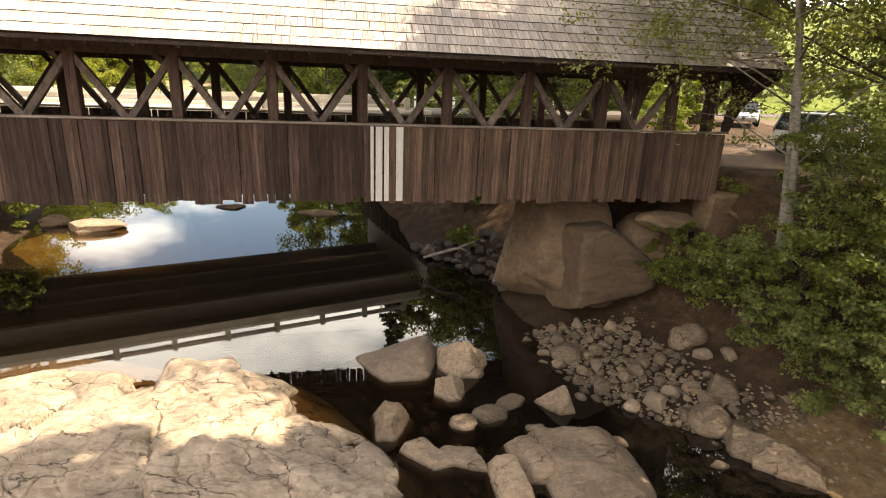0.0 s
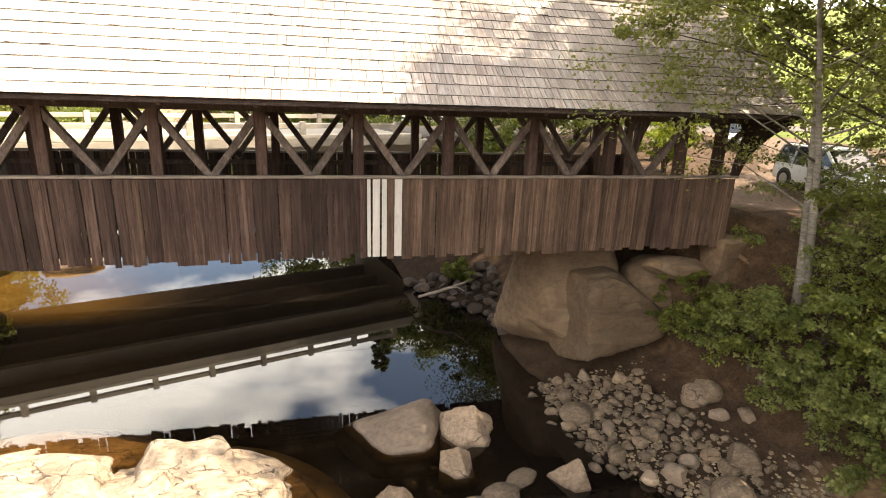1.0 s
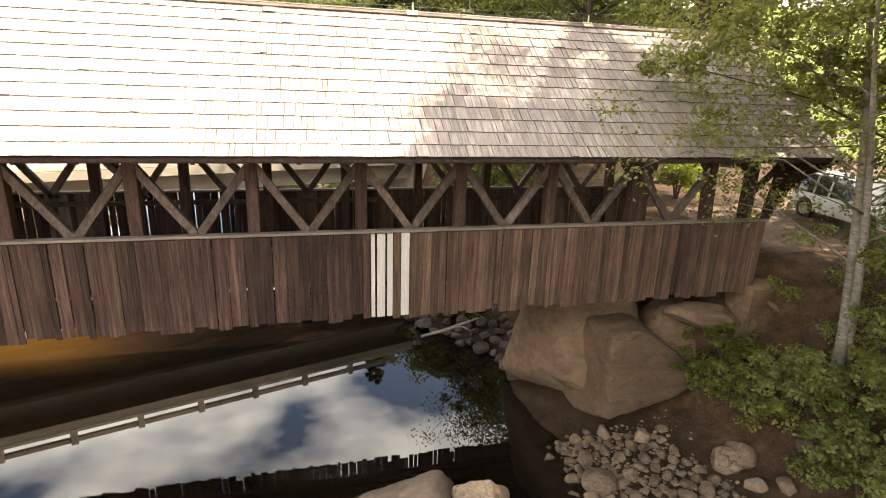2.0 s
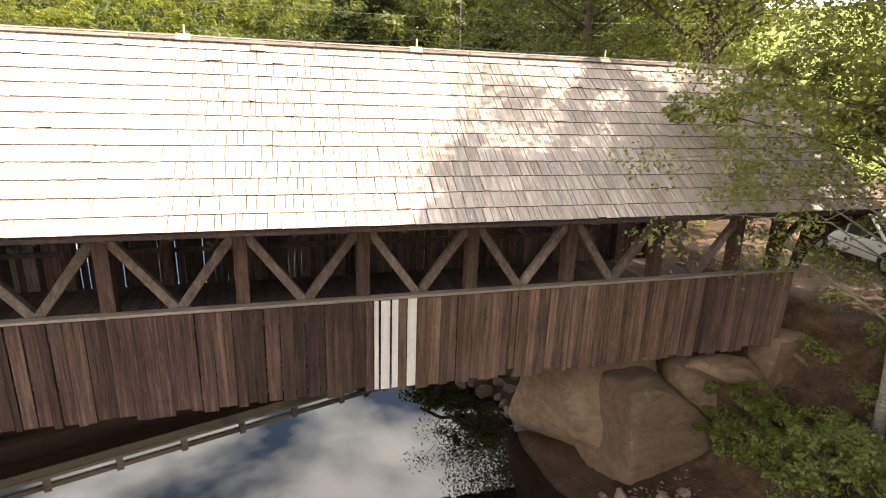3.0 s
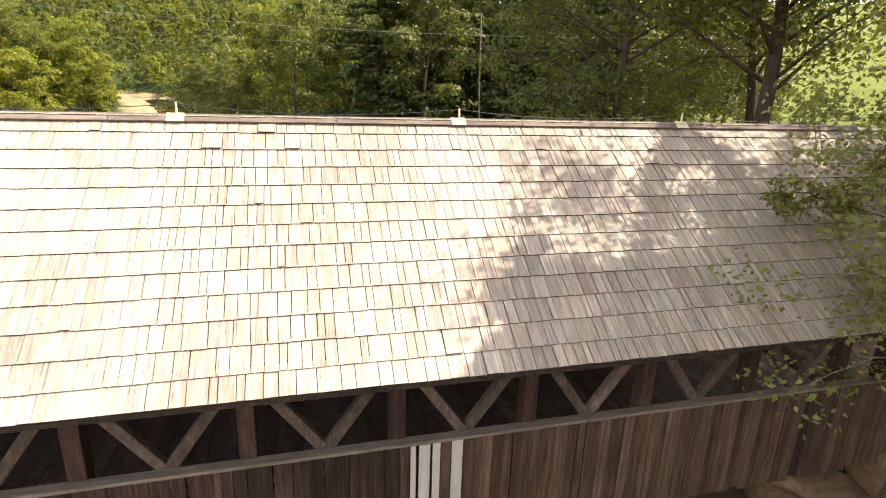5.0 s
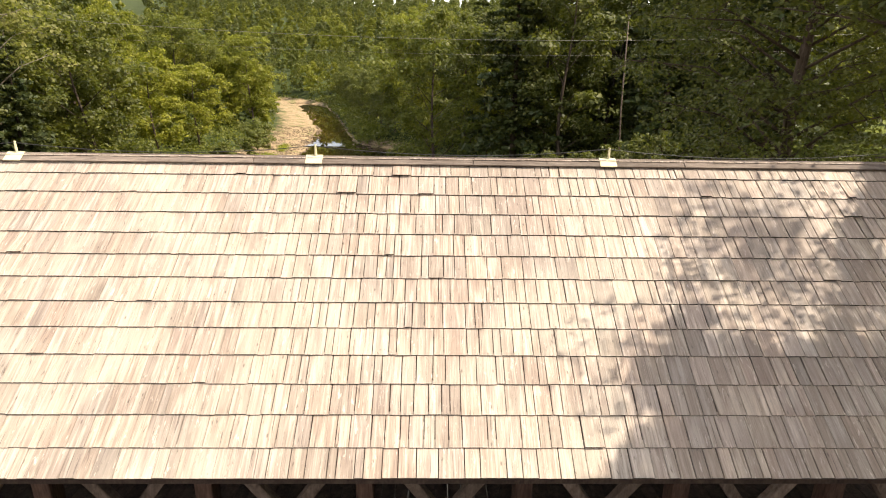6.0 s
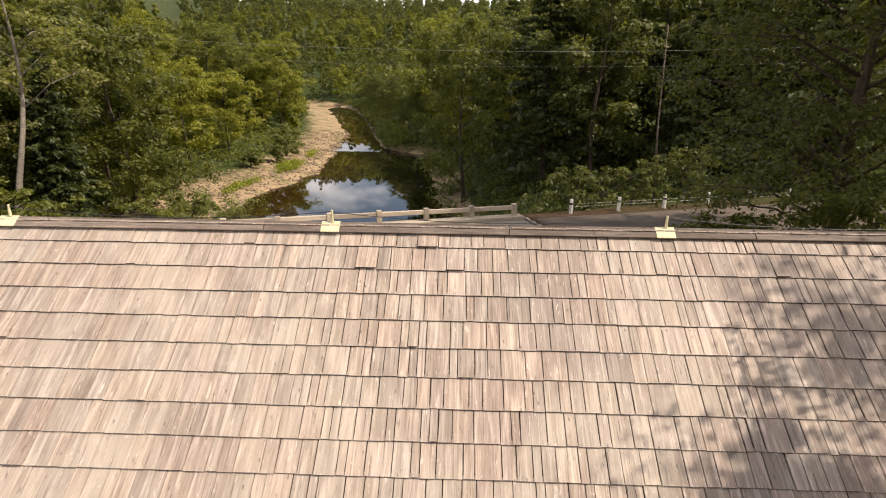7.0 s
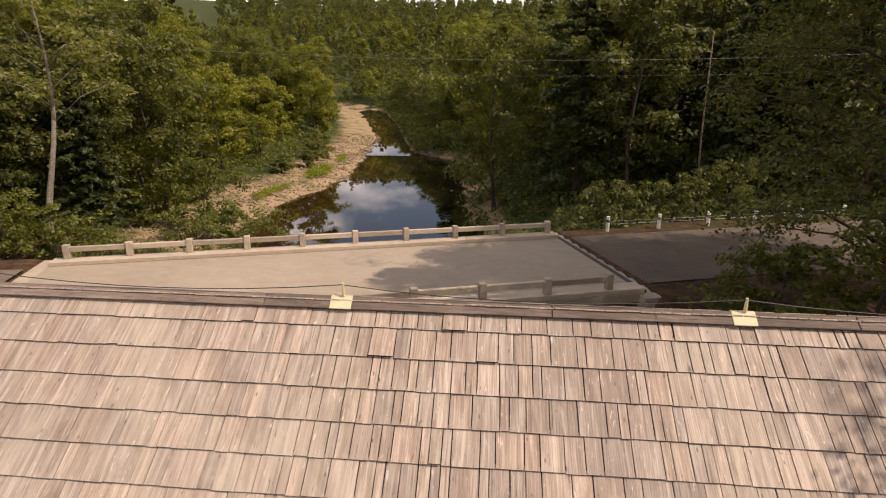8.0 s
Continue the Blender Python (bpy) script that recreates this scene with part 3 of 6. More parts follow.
def height(x, y):
    """The ground's height over the pool's surface."""
    x, y = np.asarray(x, float), np.asarray(y, float)
    wob = 0.5 * wave(x, y, 2.0) + 0.25 * wave(y, x, 0.7)
    de = x - tab(y, EAST_EDGE) + wob * np.where(y > 45, 1.6, 0.6)
    dw = tab(y, WEST_EDGE) - x + wob * np.where(y > 45, 2.2, 0.6)
    near_e = tab(de, [(0, 0), (2.5, 0.35), (4.0, 0.85), (5.5, 2.4), (7, 4.1), (8.6, 5.0), (20, 5.2), (40, 5.4)])
    brid_e = tab(de, [(0, 0), (2.0, 0.6), (3.2, 1.7), (4.6, 3.6), (5.9, 4.8), (8, 5.05), (20, 5.2), (40, 5.4)])
    road_e = tab(de, [(0, 0), (2.5, 1.6), (6, 4.6), (8, 5.3), (40, 5.6)])
    far_e = tab(de, [(0, 0.1), (3, 1.0), (8, 3.2), (20, 5.0), (60, 8), (200, 9)])
    k1 = smooth(y, 14.7, 16.2) * (1 - smooth(y, 21, 24))
    east = near_e * (1 - k1) + brid_e * k1
    k2 = smooth(y, 23, 28)
    east = east * (1 - k2) + road_e * k2
    k3 = smooth(y, 44, 56)
    east = east * (1 - k3) + far_e * k3
    near_w = tab(dw, [(0, 0), (3, 0.9), (6, 3.8), (9, 4.9), (30, 5.4), (80, 8)])
    far_w = tab(dw, [(0, 0), (2, 0.4), (9, 0.95), (13, 1.8), (25, 3.4), (60, 7), (200, 9)])
    k4 = smooth(y, 40, 54)
    west = near_w * (1 - k4) + far_w * k4
    inside = np.minimum(-de, -dw)
    bed = -np.clip(0.3 * inside, 0, 1.3) - 0.02
    h = np.where(de > 0, east, np.where(dw > 0, west, bed))
    # rising valley and hills
    h = h + np.clip(y - 122, 0, 130) * 0.042
    r = np.hypot(x, y - 30)
    lateral = np.maximum(np.maximum(de, dw), 0)
    hill = np.clip(r - 320, 0, 1180) * 0.150 + np.clip(lateral - 60, 0, 200) * 0.08
    field = smooth(x, 30, 40) * (1 - smooth(r, 120, 150))
    h = h + hill * (1 - field) + np.clip(dw - 17, 0, 110) * 0.26 * smooth(y, 58, 95) * (1 - smooth(y, 240, 300))
    h = h * (1 - field) + field * (5.6 + np.clip(r - 40, 0, 200) * 0.055)
    # level road bed across the stream's banks
    s = (x - ROAD_O.x) * ROAD_U.x + (y - ROAD_O.y) * ROAD_U.y
    v = (x - ROAD_O.x) * ROAD_V.x + (y - ROAD_O.y) * ROAD_V.y
    bedk = (1 - smooth(np.abs(v), 5.2, 8.5)) * np.where(s > 0, smooth(s, -0.5, 1.0), smooth(-s, 23.5, 25.5)) * (1 - smooth(np.abs(s), 60, 80))
    h = h * (1 - bedk) + bedk * (ROAD_Z - 0.06)
    rough = np.where(h > 0.2, 1.0, 0.3) * (0.05 * wave(x, y, 0.35) + 0.10 * wave(y + 3, x, 0.9)) * (1 - bedk)
    yard = smooth(x, 11.5, 13) * (1 - smooth(x, 34, 40)) * smooth(y, 13.5, 15.5) * (1 - smooth(y, 34, 40))
    h = h * (1 - yard) + yard * (5.05 + np.clip(y - 17, 0, 40) * 0.03 + np.clip(x - 13, 0, 40) * 0.012)
    return h + rough * (1 - yard * 0.85)


def ramped(a, b, lo, hi, fine, grow):
    """Grid lines: even between lo and hi, wider and wider out to a and b."""
    mid = list(np.arange(lo, hi + 1e-6, fine))
    out, step, v = [], fine, hi
    while v < b:
        step *= grow
        v += step
        out.append(v)
    left, step, v = [], fine, lo
    while v > a:
        step *= grow
        v -= step
        left.append(v)
    return np.array(left[::-1] + mid + out)


gx, gy = ramped(-1800, 1800, -14, 20, 0.28, 1.07), ramped(-1500, 2500, 4, 46, 0.28, 1.06)
GX, GY = np.meshgrid(gx, gy)
GZ = height(GX, GY)
verts = np.stack([GX.ravel(), GY.ravel(), GZ.ravel()], 1)
nx, ny = len(gx), len(gy)
idx = np.arange(nx * ny).reshape(ny, nx)
faces = np.stack([idx[:-1, :-1].ravel(), idx[:-1, 1:].ravel(), idx[1:, 1:].ravel(), idx[1:, :-1].ravel()], 1)
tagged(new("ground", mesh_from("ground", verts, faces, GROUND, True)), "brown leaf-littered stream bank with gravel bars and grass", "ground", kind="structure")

wy = np.concatenate([np.arange(-60, 121, 20.0), np.arange(122, 300, 8.0)])
wv, wf = [], []
for i, y in enumerate(wy):
    z = max(0.0, (y - 122) * 0.042)
    wv += [(tab(y, WEST_EDGE) - 6, y, z), (tab(y, EAST_EDGE) + 6, y, z)]
    if i:
        wf.append((2 * i - 2, 2 * i - 1, 2 * i + 1, 2 * i))
tagged(new("water", mesh_from("water", wv, wf, WATER)), "still dark brown stream water mirroring the sky", "water", kind="structure")


def strip(name, line, width, material, label, lift=0.03, ragged=0.0):
    """A paved strip that follows the ground along a line of points."""
    pts = []
    for a, b in zip(line[:-1], line[1:]):
        a, b = Vector(a), Vector(b)
        n = max(2, int((b - a).length / 0.8))
        pts += [a.lerp(b, i / n) for i in range(n)]
    pts.append(Vector(line[-1]))
    vv, ff, m = [], [], 11
    for i, p in enumerate(pts):
        d = (pts[min(i + 1, len(pts) - 1)] - pts[max(i - 1, 0)]).normalized()
        side = Vector((-d.y, d.x))
        for j in range(m):
            q = p + side * width * (j / (m - 1) - 0.5) * (1 + ragged * noise.noise(Vector((p.x * 0.7, p.y * 0.7, 3.0 if 2 * j < m else 9.0))))
            vv.append((q.x, q.y, float(height(q.x, q.y)) + lift))
        if i:
            for j in range(m - 1):
                a = (i - 1) * m + j
                ff.append((a + 1, a, a + m, a + m + 1))
    return tagged(new(name, mesh_from(name, vv, ff, material, True)), label, "road", kind="structure")


strip("road", [(4.4, 37.3), (23, 43.3), (60, 55)], 7.6, ASPHALT, "worn grey-brown asphalt road leaving the concrete bridge", 0.05)
strip("road", [(-20.2, 29.2), (-40, 22.8), (-90, 8)], 7.6, ASPHALT, "worn asphalt road on the far bank", 0.05)
strip("driveway", [(11.7, 17.65), (14.5, 18.1), (17.5, 18.8), (20.5, 20.2), (24, 22.6), (27.5, 26), (30, 30.5), (31.5, 35), (33, 46)], 5.4, DIRT, "packed brown dirt approach lane to the covered bridge", 0.02, 0.45)


# ---- covered bridge ----
YC, YN, YF = 17.65, 15.0, 20.3            # centre line, outer faces of the two side walls
X0, X1 = -14.6, 11.68                     # ends of the side walls
RX0, RX1 = -15.6, 12.42                   # ends of the roof
RIDGE_Z, EAVE_Y, EAVE_Z = 11.06, 13.86, 8.03
SLOPE = math.atan2(RIDGE_Z - EAVE_Z, YC - EAVE_Y)
SLOPE_L = math.hypot(RIDGE_Z - EAVE_Z, YC - EAVE_Y)
RAIL_Z, BOT_Z = 6.24, 4.18
POSTS = [0.86 + 2.263 * k for k in range(-6, 4)] + [9.95, 11.12]
rng = random.Random(11)

bridge = thing("covered_bridge", "old brown timber covered bridge with a weathered shingle roof", "covered bridge", (-1.5, YC, 4.2))


def bpart(name, bm, material, label=""):
    return part(name, bm, material, bridge, label, True)


def bbeam(name, a, b, w, h, material=TIMBER, label="", up=(0, 0, 1)):
    return bpart(name, beam(bmesh.new(), a, b, w, h, up), material, label)


# floor and chords
x = X0
plank = box(bmesh.new(), 0, YC, 4.98, 0.235, 4.7, 0.06)
plank_mesh = bpart("floor_plank", plank, TIMBER).data
while x < X1 - 0.1:
    if x > X0:
        bpart("floor_plank", plank_mesh, GREYWOOD)
    scene.collection.objects[-1].matrix_basis = pose(x + 0.12, 0, rng.uniform(-0.004, 0.004))
    x += 0.245
for y in (15.22, 15.5, 19.8, 20.08):
    bbeam("lower_chord", (X0, y, 4.62), (X1, y, 4.62), 0.16, 0.32)
for y in (15.25, 20.05):
    bbeam("top_chord", (X0 - 0.6, y, 7.88), (X1 + 0.45, y, 7.88), 0.30, 0.30)
for k in range(14):
    x = X0 + 0.5 + k * (X1 - X0 - 1.0) / 13
    bbeam("floor_beam", (x, 15.1, 4.78), (x, 20.2, 4.78), 0.2, 0.3)

# trusses: posts and braces on both sides
for side, y in (("near", 15.24), ("far", 20.06)):
    for i, px in enumerate(POSTS):
        lean = 0.0 if i != len(POSTS) - 2 else 0.12
        bbeam("post", (px, y, 4.5), (px - lean, y, 7.75), 0.25, 0.27, POSTWOOD)
    sgn = -1 if side == "near" else 1
    for a, b in zip(POSTS[:-1], POSTS[1:]):
        if b - a < 1.5:
            continue
        mid = (a + b) / 2
        for px in (a, b):
            d = (mid - px)
            bbeam("brace", (px + 0.06 * d, y + 0.03 * sgn, 7.66), (mid + 0.09 * (mid - px), y + 0.03 * sgn, 6.05), 0.17, 0.15, BRACEWOOD, "diagonal truss brace", (0, 1, 0))
    for px in POSTS:
        # knee blocks under the top chord
        bbeam("knee_brace", (px, y + 0.02 * sgn, 7.30), (px - 0.42, y + 0.02 * sgn, 7.76), 0.13, 0.12, TIMBER, "", (0, 1, 0))
for px in POSTS:
    bbeam("tie_beam", (px, 15.1, 8.1), (px, 20.2, 8.1), 0.2, 0.22)
for a, b in zip(POSTS[:-2], POSTS[1:-1]):
    bbeam("lateral_brace", (a, 15.3, 8.06), (b, 20.0, 8.06), 0.12, 0.12)
x = RX0 + 0.3
while x < RX1 - 0.1:
    for s in (-1, 1):
        bbeam("rafter", (x, YC, RIDGE_Z - 0.16), (x, YC + s * (YC - EAVE_Y - 0.05), EAVE_Z - 0.12), 0.09, 0.14)
    x += 0.93

# side walls, board by board
WHITE = [(1.05, 1.165), (1.185, 1.395), (1.415, 1.545), (1.735, 1.925)]


def side_wall(yface, sgn, seed, bottom):
    r = random.Random(seed)
    x = X0
    near = sgn < 0
    while x < X1 - 0.04:
        w = r.choice((0.13, 0.16, 0.19, 0.22, 0.25, 0.28))
        white = False
        if near:
            for a, b in WHITE:
                if a - 0.02 <= x < b - 0.02:
                    x, w, white = a, b - a, True
            if not white:
                for a, b in WHITE:
                    if x < a - 0.0 < x + w:
                        w = max(0.04, a - x - 0.012)
        w = min(w, X1 - x)
        low = bottom + r.uniform(-0.07, 0.06) + (r.uniform(0.08, 0.2) if r.random() < 0.05 else 0)
        if white:
            low = BOT_Z + 0.02
        top = RAIL_Z - 0.05
        off = sgn * (0.014 + r.uniform(-0.005, 0.006))
        gap = r.choice((0.004, 0.006, 0.008, 0.012, 0.016, 0.03)) if near else r.choice((0.003, 0.004, 0.006, 0.009, 0.034))
        bm = bmesh.new()
        box(bm, x + (w - gap) / 2, yface + off, (low + top) / 2, max(0.03, w - gap), 0.026, top - low,
            Matrix.Translation((x, yface, 5.2)) @ pose(0, 0, 0, r.uniform(-0.25, 0.25), r.uniform(-0.22, 0.22), 0) @ Matrix.Translation((-x, -yface, -5.2)))
        q = r.random()
        tone = SIDING_TAN if (q < 0.92 and x > 1.5) or q < 0.08 else SIDING_GREY if x < -6.2 and q > 0.86 else SIDING
        bpart("siding_board", bm, WHITEBOARD if white else tone, "white-painted siding board" if white else "")
        x += w + (0.0 if not (near and white) else 0.012)


side_wall(YN, -1, 3, BOT_Z)
side_wall(YF, 1, 4, BOT_Z - 0.36)
for y, s in ((YN, -1), (YF, 1)):
    bbeam("rail_cap", (X0, y - s * 0.04, RAIL_Z), (X1 + 0.03, y - s * 0.04, RAIL_Z), 0.20, 0.06, GREYWOOD, "grey weathered rail cap")
    bbeam("nailing_girt", (X0, y - s * 0.05, 5.9), (X1, y - s * 0.05, 5.9), 0.07, 0.14)
    bbeam("nailing_girt", (X0, y - s * 0.05, 4.45), (X1, y - s * 0.05, 4.45), 0.07, 0.14)

# roof: boarding, fascia, shingles, ridge cap
up = Vector((0, math.cos(SLOPE), math.sin(SLOPE)))
nrm = Vector((0, -math.sin(SLOPE), math.cos(SLOPE)))
for s in (-1, 1):
    m = Matrix.Translation((0, YC, RIDGE_Z - 0.05)) @ Matrix.Rotation(s * SLOPE * -1, 4, "X")
    for k in range(22):
        bw = SLOPE_L / 22
        bpart("roof_board", box(bmesh.new(), (RX0 + RX1) / 2, s * (bw * (k + 0.5)), 0.0, RX1 - RX0 - 0.06, bw - 0.012, 0.024, m), TIMBER)
    bbeam("fascia", (RX0, YC + s * (YC - EAVE_Y - 0.03), EAVE_Z - 0.075), (RX1, YC + s * (YC - EAVE_Y - 0.03), EAVE_Z - 0.075), 0.04, 0.09)

EXPO = 0.383
COURSES = [0.335 + EXPO * k for k in range(12)] + [SLOPE_L + 0.03]
roof_rng = random.Random(21)
NEAR_A, NEAR_B = -2.6, 1.3        # stretch of the roof whose shingles are parts of their own
proto = {}


def shingle_verts(w, length, butt):
    """A tapered shingle: origin at the middle of its butt, y up the slope."""
    h = w / 2
    return [(-h, 0, 0.018), (h, 0, 0.018), (h, length, -0.004), (-h, length, -0.004), (-h, 0, butt), (h, 0, butt), (h, length, 0.012), (-h, length, 0.012)]


SH_FACES = [(0, 3, 2, 1), (4, 5, 6, 7), (0, 1, 5, 4), (1, 2, 6, 5), (2, 3, 7, 6), (3, 0, 4, 7)]


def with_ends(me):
    """Butt ends of the shingles: end grain made near black, with the courses' shade lines in the colour."""
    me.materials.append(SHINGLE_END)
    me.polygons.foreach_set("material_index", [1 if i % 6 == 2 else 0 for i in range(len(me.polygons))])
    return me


base_n = Matrix(((1, 0, 0), (0, up.y, up.z), (0, nrm.y, nrm.z))).transposed().to_4x4()
back_n = Matrix(((-1, 0, 0), (0, -up.y, up.z), (0, -nrm.y, nrm.z))).transposed().to_4x4()
lots_v, lots_f, singles = {-1: [], 1: []}, {-1: [], 1: []}, []
for s in (-1, 1):
    for ci, line in enumerate(COURSES):
        x = RX0
        while x < RX1 - 0.02:
            w = roof_rng.choice((0.10, 0.13, 0.16, 0.18, 0.21, 0.25, 0.30))
            w = min(w, RX1 - x)
            drop = roof_rng.uniform(-0.004, 0.006)
            lift = roof_rng.uniform(0.0, 0.006)
            curl = 0.0
            if roof_rng.random() < 0.03:
                curl = roof_rng.uniform(0.010, 0.024)
                drop -= roof_rng.uniform(0.0, 0.012)
            turn = radians(roof_rng.uniform(-0.35, 0.35))
            sl = line + drop
            p = Vector((x + w / 2, YC + s * sl * math.cos(SLOPE), RIDGE_Z - sl * math.sin(SLOPE))) + Vector((0, s * math.sin(SLOPE), math.cos(SLOPE))) * (0.006 + lift + curl)
            m = Matrix.Translation(p) @ (base_n if s < 0 else back_n) @ Matrix.Rotation(turn, 4, "Z") @ Matrix.Rotation(-curl / 0.43, 4, "X")
            if s < 0 and NEAR_A < x < NEAR_B:
                singles.append((round(w, 2), m))
            else:
                b0 = len(lots_v[s])
                lots_v[s] += [tuple(m @ Vector(v)) for v in shingle_verts(w - roof_rng.choice((0.003, 0.004, 0.006, 0.010) if x < -2.6 else (0.005, 0.009, 0.013, 0.020)), 0.43, 0.034)]
                lots_f[s] += [tuple(b0 + i for i in f) for f in SH_FACES]
            x += w
for s in (-1, 1):
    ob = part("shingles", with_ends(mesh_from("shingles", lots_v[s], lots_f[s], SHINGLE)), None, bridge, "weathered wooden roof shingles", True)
    tagged(ob, kind="stuff")

# weathered ridge boards, brackets and their wire
for s in (-1, 1):
    x = RX0
    while x < RX1:
        L = min(rng.uniform(3.2, 4.6), RX1 - x)
        m = Matrix.Translation((0, YC, RIDGE_Z + 0.085)) @ Matrix.Rotation(-s * SLOPE, 4, "X")
        bpart("ridge_board", box(bmesh.new(), x + L / 2, s * 0.085, 0.0, L - 0.012, 0.175, 0.026, m, 0.004), RIDGEWOOD, "grey-brown weathered ridge board")
        x += L
BRK = [2.392 + 4.787 * k for k in range(-3, 3)]
for x in BRK:
    bm = bmesh.new()
    m = Matrix.Translation((x, YC, RIDGE_Z + 0.105)) @ Matrix.Rotation(SLOPE, 4, "X")
    box(bm, 0, -0.10, 0.0, 0.27, 0.19, 0.016, m, 0.004)
    m2 = Matrix.Translation((x, YC, RIDGE_Z + 0.105)) @ Matrix.Rotation(-SLOPE, 4, "X")
    box(bm, 0, 0.08, 0.0, 0.27, 0.15, 0.016, m2, 0.004)
    plate = bpart("wire_bracket", bm, BRACKET, "cream-painted ridge bracket")
    bm = bmesh.new()
    bmesh.ops.create_cone(bm, cap_ends=True, segments=10, radius1=0.022, radius2=0.016, depth=0.17, matrix=Matrix.Translation((x + 0.02, YC - 0.02, RIDGE_Z + 0.19)))
    part("pin", bm, BRACKET, plate, "", True)
vv, ff = [], []
for a, b in zip(BRK[:-1], BRK[1:]):
    tube(vv, ff, [(a + (b - a) * t, YC - 0.02, RIDGE_Z + 0.25 - 0.13 * 4 * t * (1 - t)) for t in np.linspace(0, 1, 9)], [0.006] * 9, 5)
part("ridge_wire", mesh_from("ridge_wire", vv, ff, BLACK), None, bridge, "thin black wire along the ridge", True)

# portal at the east end and the one at the west end
for xe, d in ((RX1 - 0.06, 1), (RX0 + 0.06, -1)):
    bm = bmesh.new()
    y = YC - 3.55
    while y < YC + 3.5:
        w = 0.19
        yc = y + w / 2
        top = RIDGE_Z - 0.10 - abs(yc - YC) * math.tan(SLOPE)
        low = 7.75 + 0.9 * max(0.0, 1 - (abs(yc - YC) / 2.45) ** 2)
        if top > low + 0.05:
            box(bm, xe, yc, (top + low) / 2, 0.026, w - 0.008, top - low)
        y += w
    bpart("gable_boards", bm, SIDING, "dark boarded portal gable")
    e = X1 if d > 0 else X0
    for yi, sg in ((15.06, -1), (20.24, 1)):
        bm = bmesh.new()
        rings = []
        for xo, xi, yo, z in ((0.03, -0.20, 0.10, 6.28), (0.10, -0.17, 0.14, 6.6), (0.22, -0.08, 0.28, 7.0), (0.40, -0.02, 0.55, 7.4), (0.60, -0.15, 0.88, 7.74), (0.70, -0.30, 1.02, 7.92)):
            rings.append([bm.verts.new((e + d * a_, yi + sg * b_, z)) for a_, b_ in ((xi, 0.0), (xo, 0.0), (xo, yo), (xi, yo * 0.8))])
        for lo, hi in zip(rings[:-1], rings[1:]):
            for k in range(4):
                bm.faces.new((lo[k], lo[(k + 1) % 4], hi[(k + 1) % 4], hi[k]))
        bm.faces.new(rings[0][::-1])
        bm.faces.new(rings[-1])
        bmesh.ops.recalc_face_normals(bm, faces=bm.faces)
        bpart("portal_bracket", bm, SIDING, "dark curved board bracket under the roof end")
        bbeam("portal_brace", (e - d * 0.55, yi + 0.1, 6.9), (e + d * 0.35, yi + 0.1, 7.8), 0.13, 0.13, TIMBER, "", (0, 1, 0))
vv, ff = [], []
tube(vv, ff, [(11.9, 14.7, 7.25), (13.0, 13.7, 6.75), (14.4, 12.6, 5.9)], [0.012] * 3, 5)
part("stay_wire", mesh_from("stay_wire", vv, ff, BLACK), None, bridge, "thin dark stay wire", True)

# stone abutments
for xa, sg in ((12.3, 1), (-15.2, -1)):
    ab = thing("bridge_abutment", "rough stone abutment under the bridge end", "abutment", (xa, YC, 0))
    bm = bmesh.new()
    box(bm, xa - sg * 0.1, YC, 2.4, 1.6, 5.6, 4.1, None, 0.08)
    bmesh.ops.subdivide_edges(bm, edges=bm.edges, cuts=5, use_grid_fill=True)
    for v in bm.verts:
        v.co += Vector(noise.noise_vector(v.co * 0.9)) * 0.16
    part("body", bm, BOULDER, ab, "", True)


# ---- concrete road bridge ----
cb = thing("concrete_bridge", "pale concrete road bridge with post-and-rail parapets", "bridge", (ROAD_O.x - 10, ROAD_O.y - 3.2, 4.4))


def road_at(s, v, z):
    return ROAD_O + ROAD_U * s + ROAD_V * v + Vector((0, 0, z))


def cpart(name, s0, s1, v0, v1, z0, z1, material, label="", parent=None, bevel=0.02):
    bm = bmesh.new()
    m = Matrix.Translation(ROAD_O) @ Matrix.Rotation(radians(17.8), 4, "Z")
    box(bm, (s0 + s1) / 2, (v0 + v1) / 2, (z0 + z1) / 2, s1 - s0, v1 - v0, z1 - z0, m, bevel)
    return part(name, bm, material, parent or cb, label, True)


HALF = 4.55
S0, S1 = -24.4, 0.45
cpart("deck", S0, S1, -HALF - 0.2, HALF + 0.2, ROAD_Z - 0.4, ROAD_Z, DECK, "pale concrete roadway")
for v in (-3.6, -1.2, 1.2, 3.6):
    cpart("girder", S0, S1, v - 0.22, v + 0.22, ROAD_Z - 1.3, ROAD_Z - 0.4, CONCRETE)
for v, a in ((4.2, -1), (-HALF, 1)):
    cpart("kerb", S0, S1, v - 0.2 + (a * 0.35 if a < 0 else 0), v + 0.2 + (a * 0.35 if a > 0 else 0), ROAD_Z + 0.003, ROAD_Z + 0.2, CONCRETE)
    for i in range(10):
        s = -23.76 + 2.642 * i - (1.1 if v < 0 else 0)
        cpart("rail_post", s - 0.14, s + 0.14, v - 0.14, v + 0.14, ROAD_Z + 0.2, ROAD_Z + 0.86, CONCRETE)
        if i < 9:
            cpart("rail", s + 0.14, s + 2.642 - 0.14, v - 0.09, v + 0.09, ROAD_Z + 0.52, ROAD_Z + 0.76, CONCRETE)
cpart("expansion_joint", S1, S1 + 0.22, -HALF, HALF, ROAD_Z - 0.1, ROAD_Z + 0.012, BLACK, "dark joint across the road end", None, 0.0)
for s in (S1 + 0.3, S0 - 0.3):
    cpart("abutment", s - 0.5, s + 0.5, -HALF - 0.6, HALF + 0.6, -0.5, ROAD_Z - 0.1, CONCRETE, "concrete abutment")


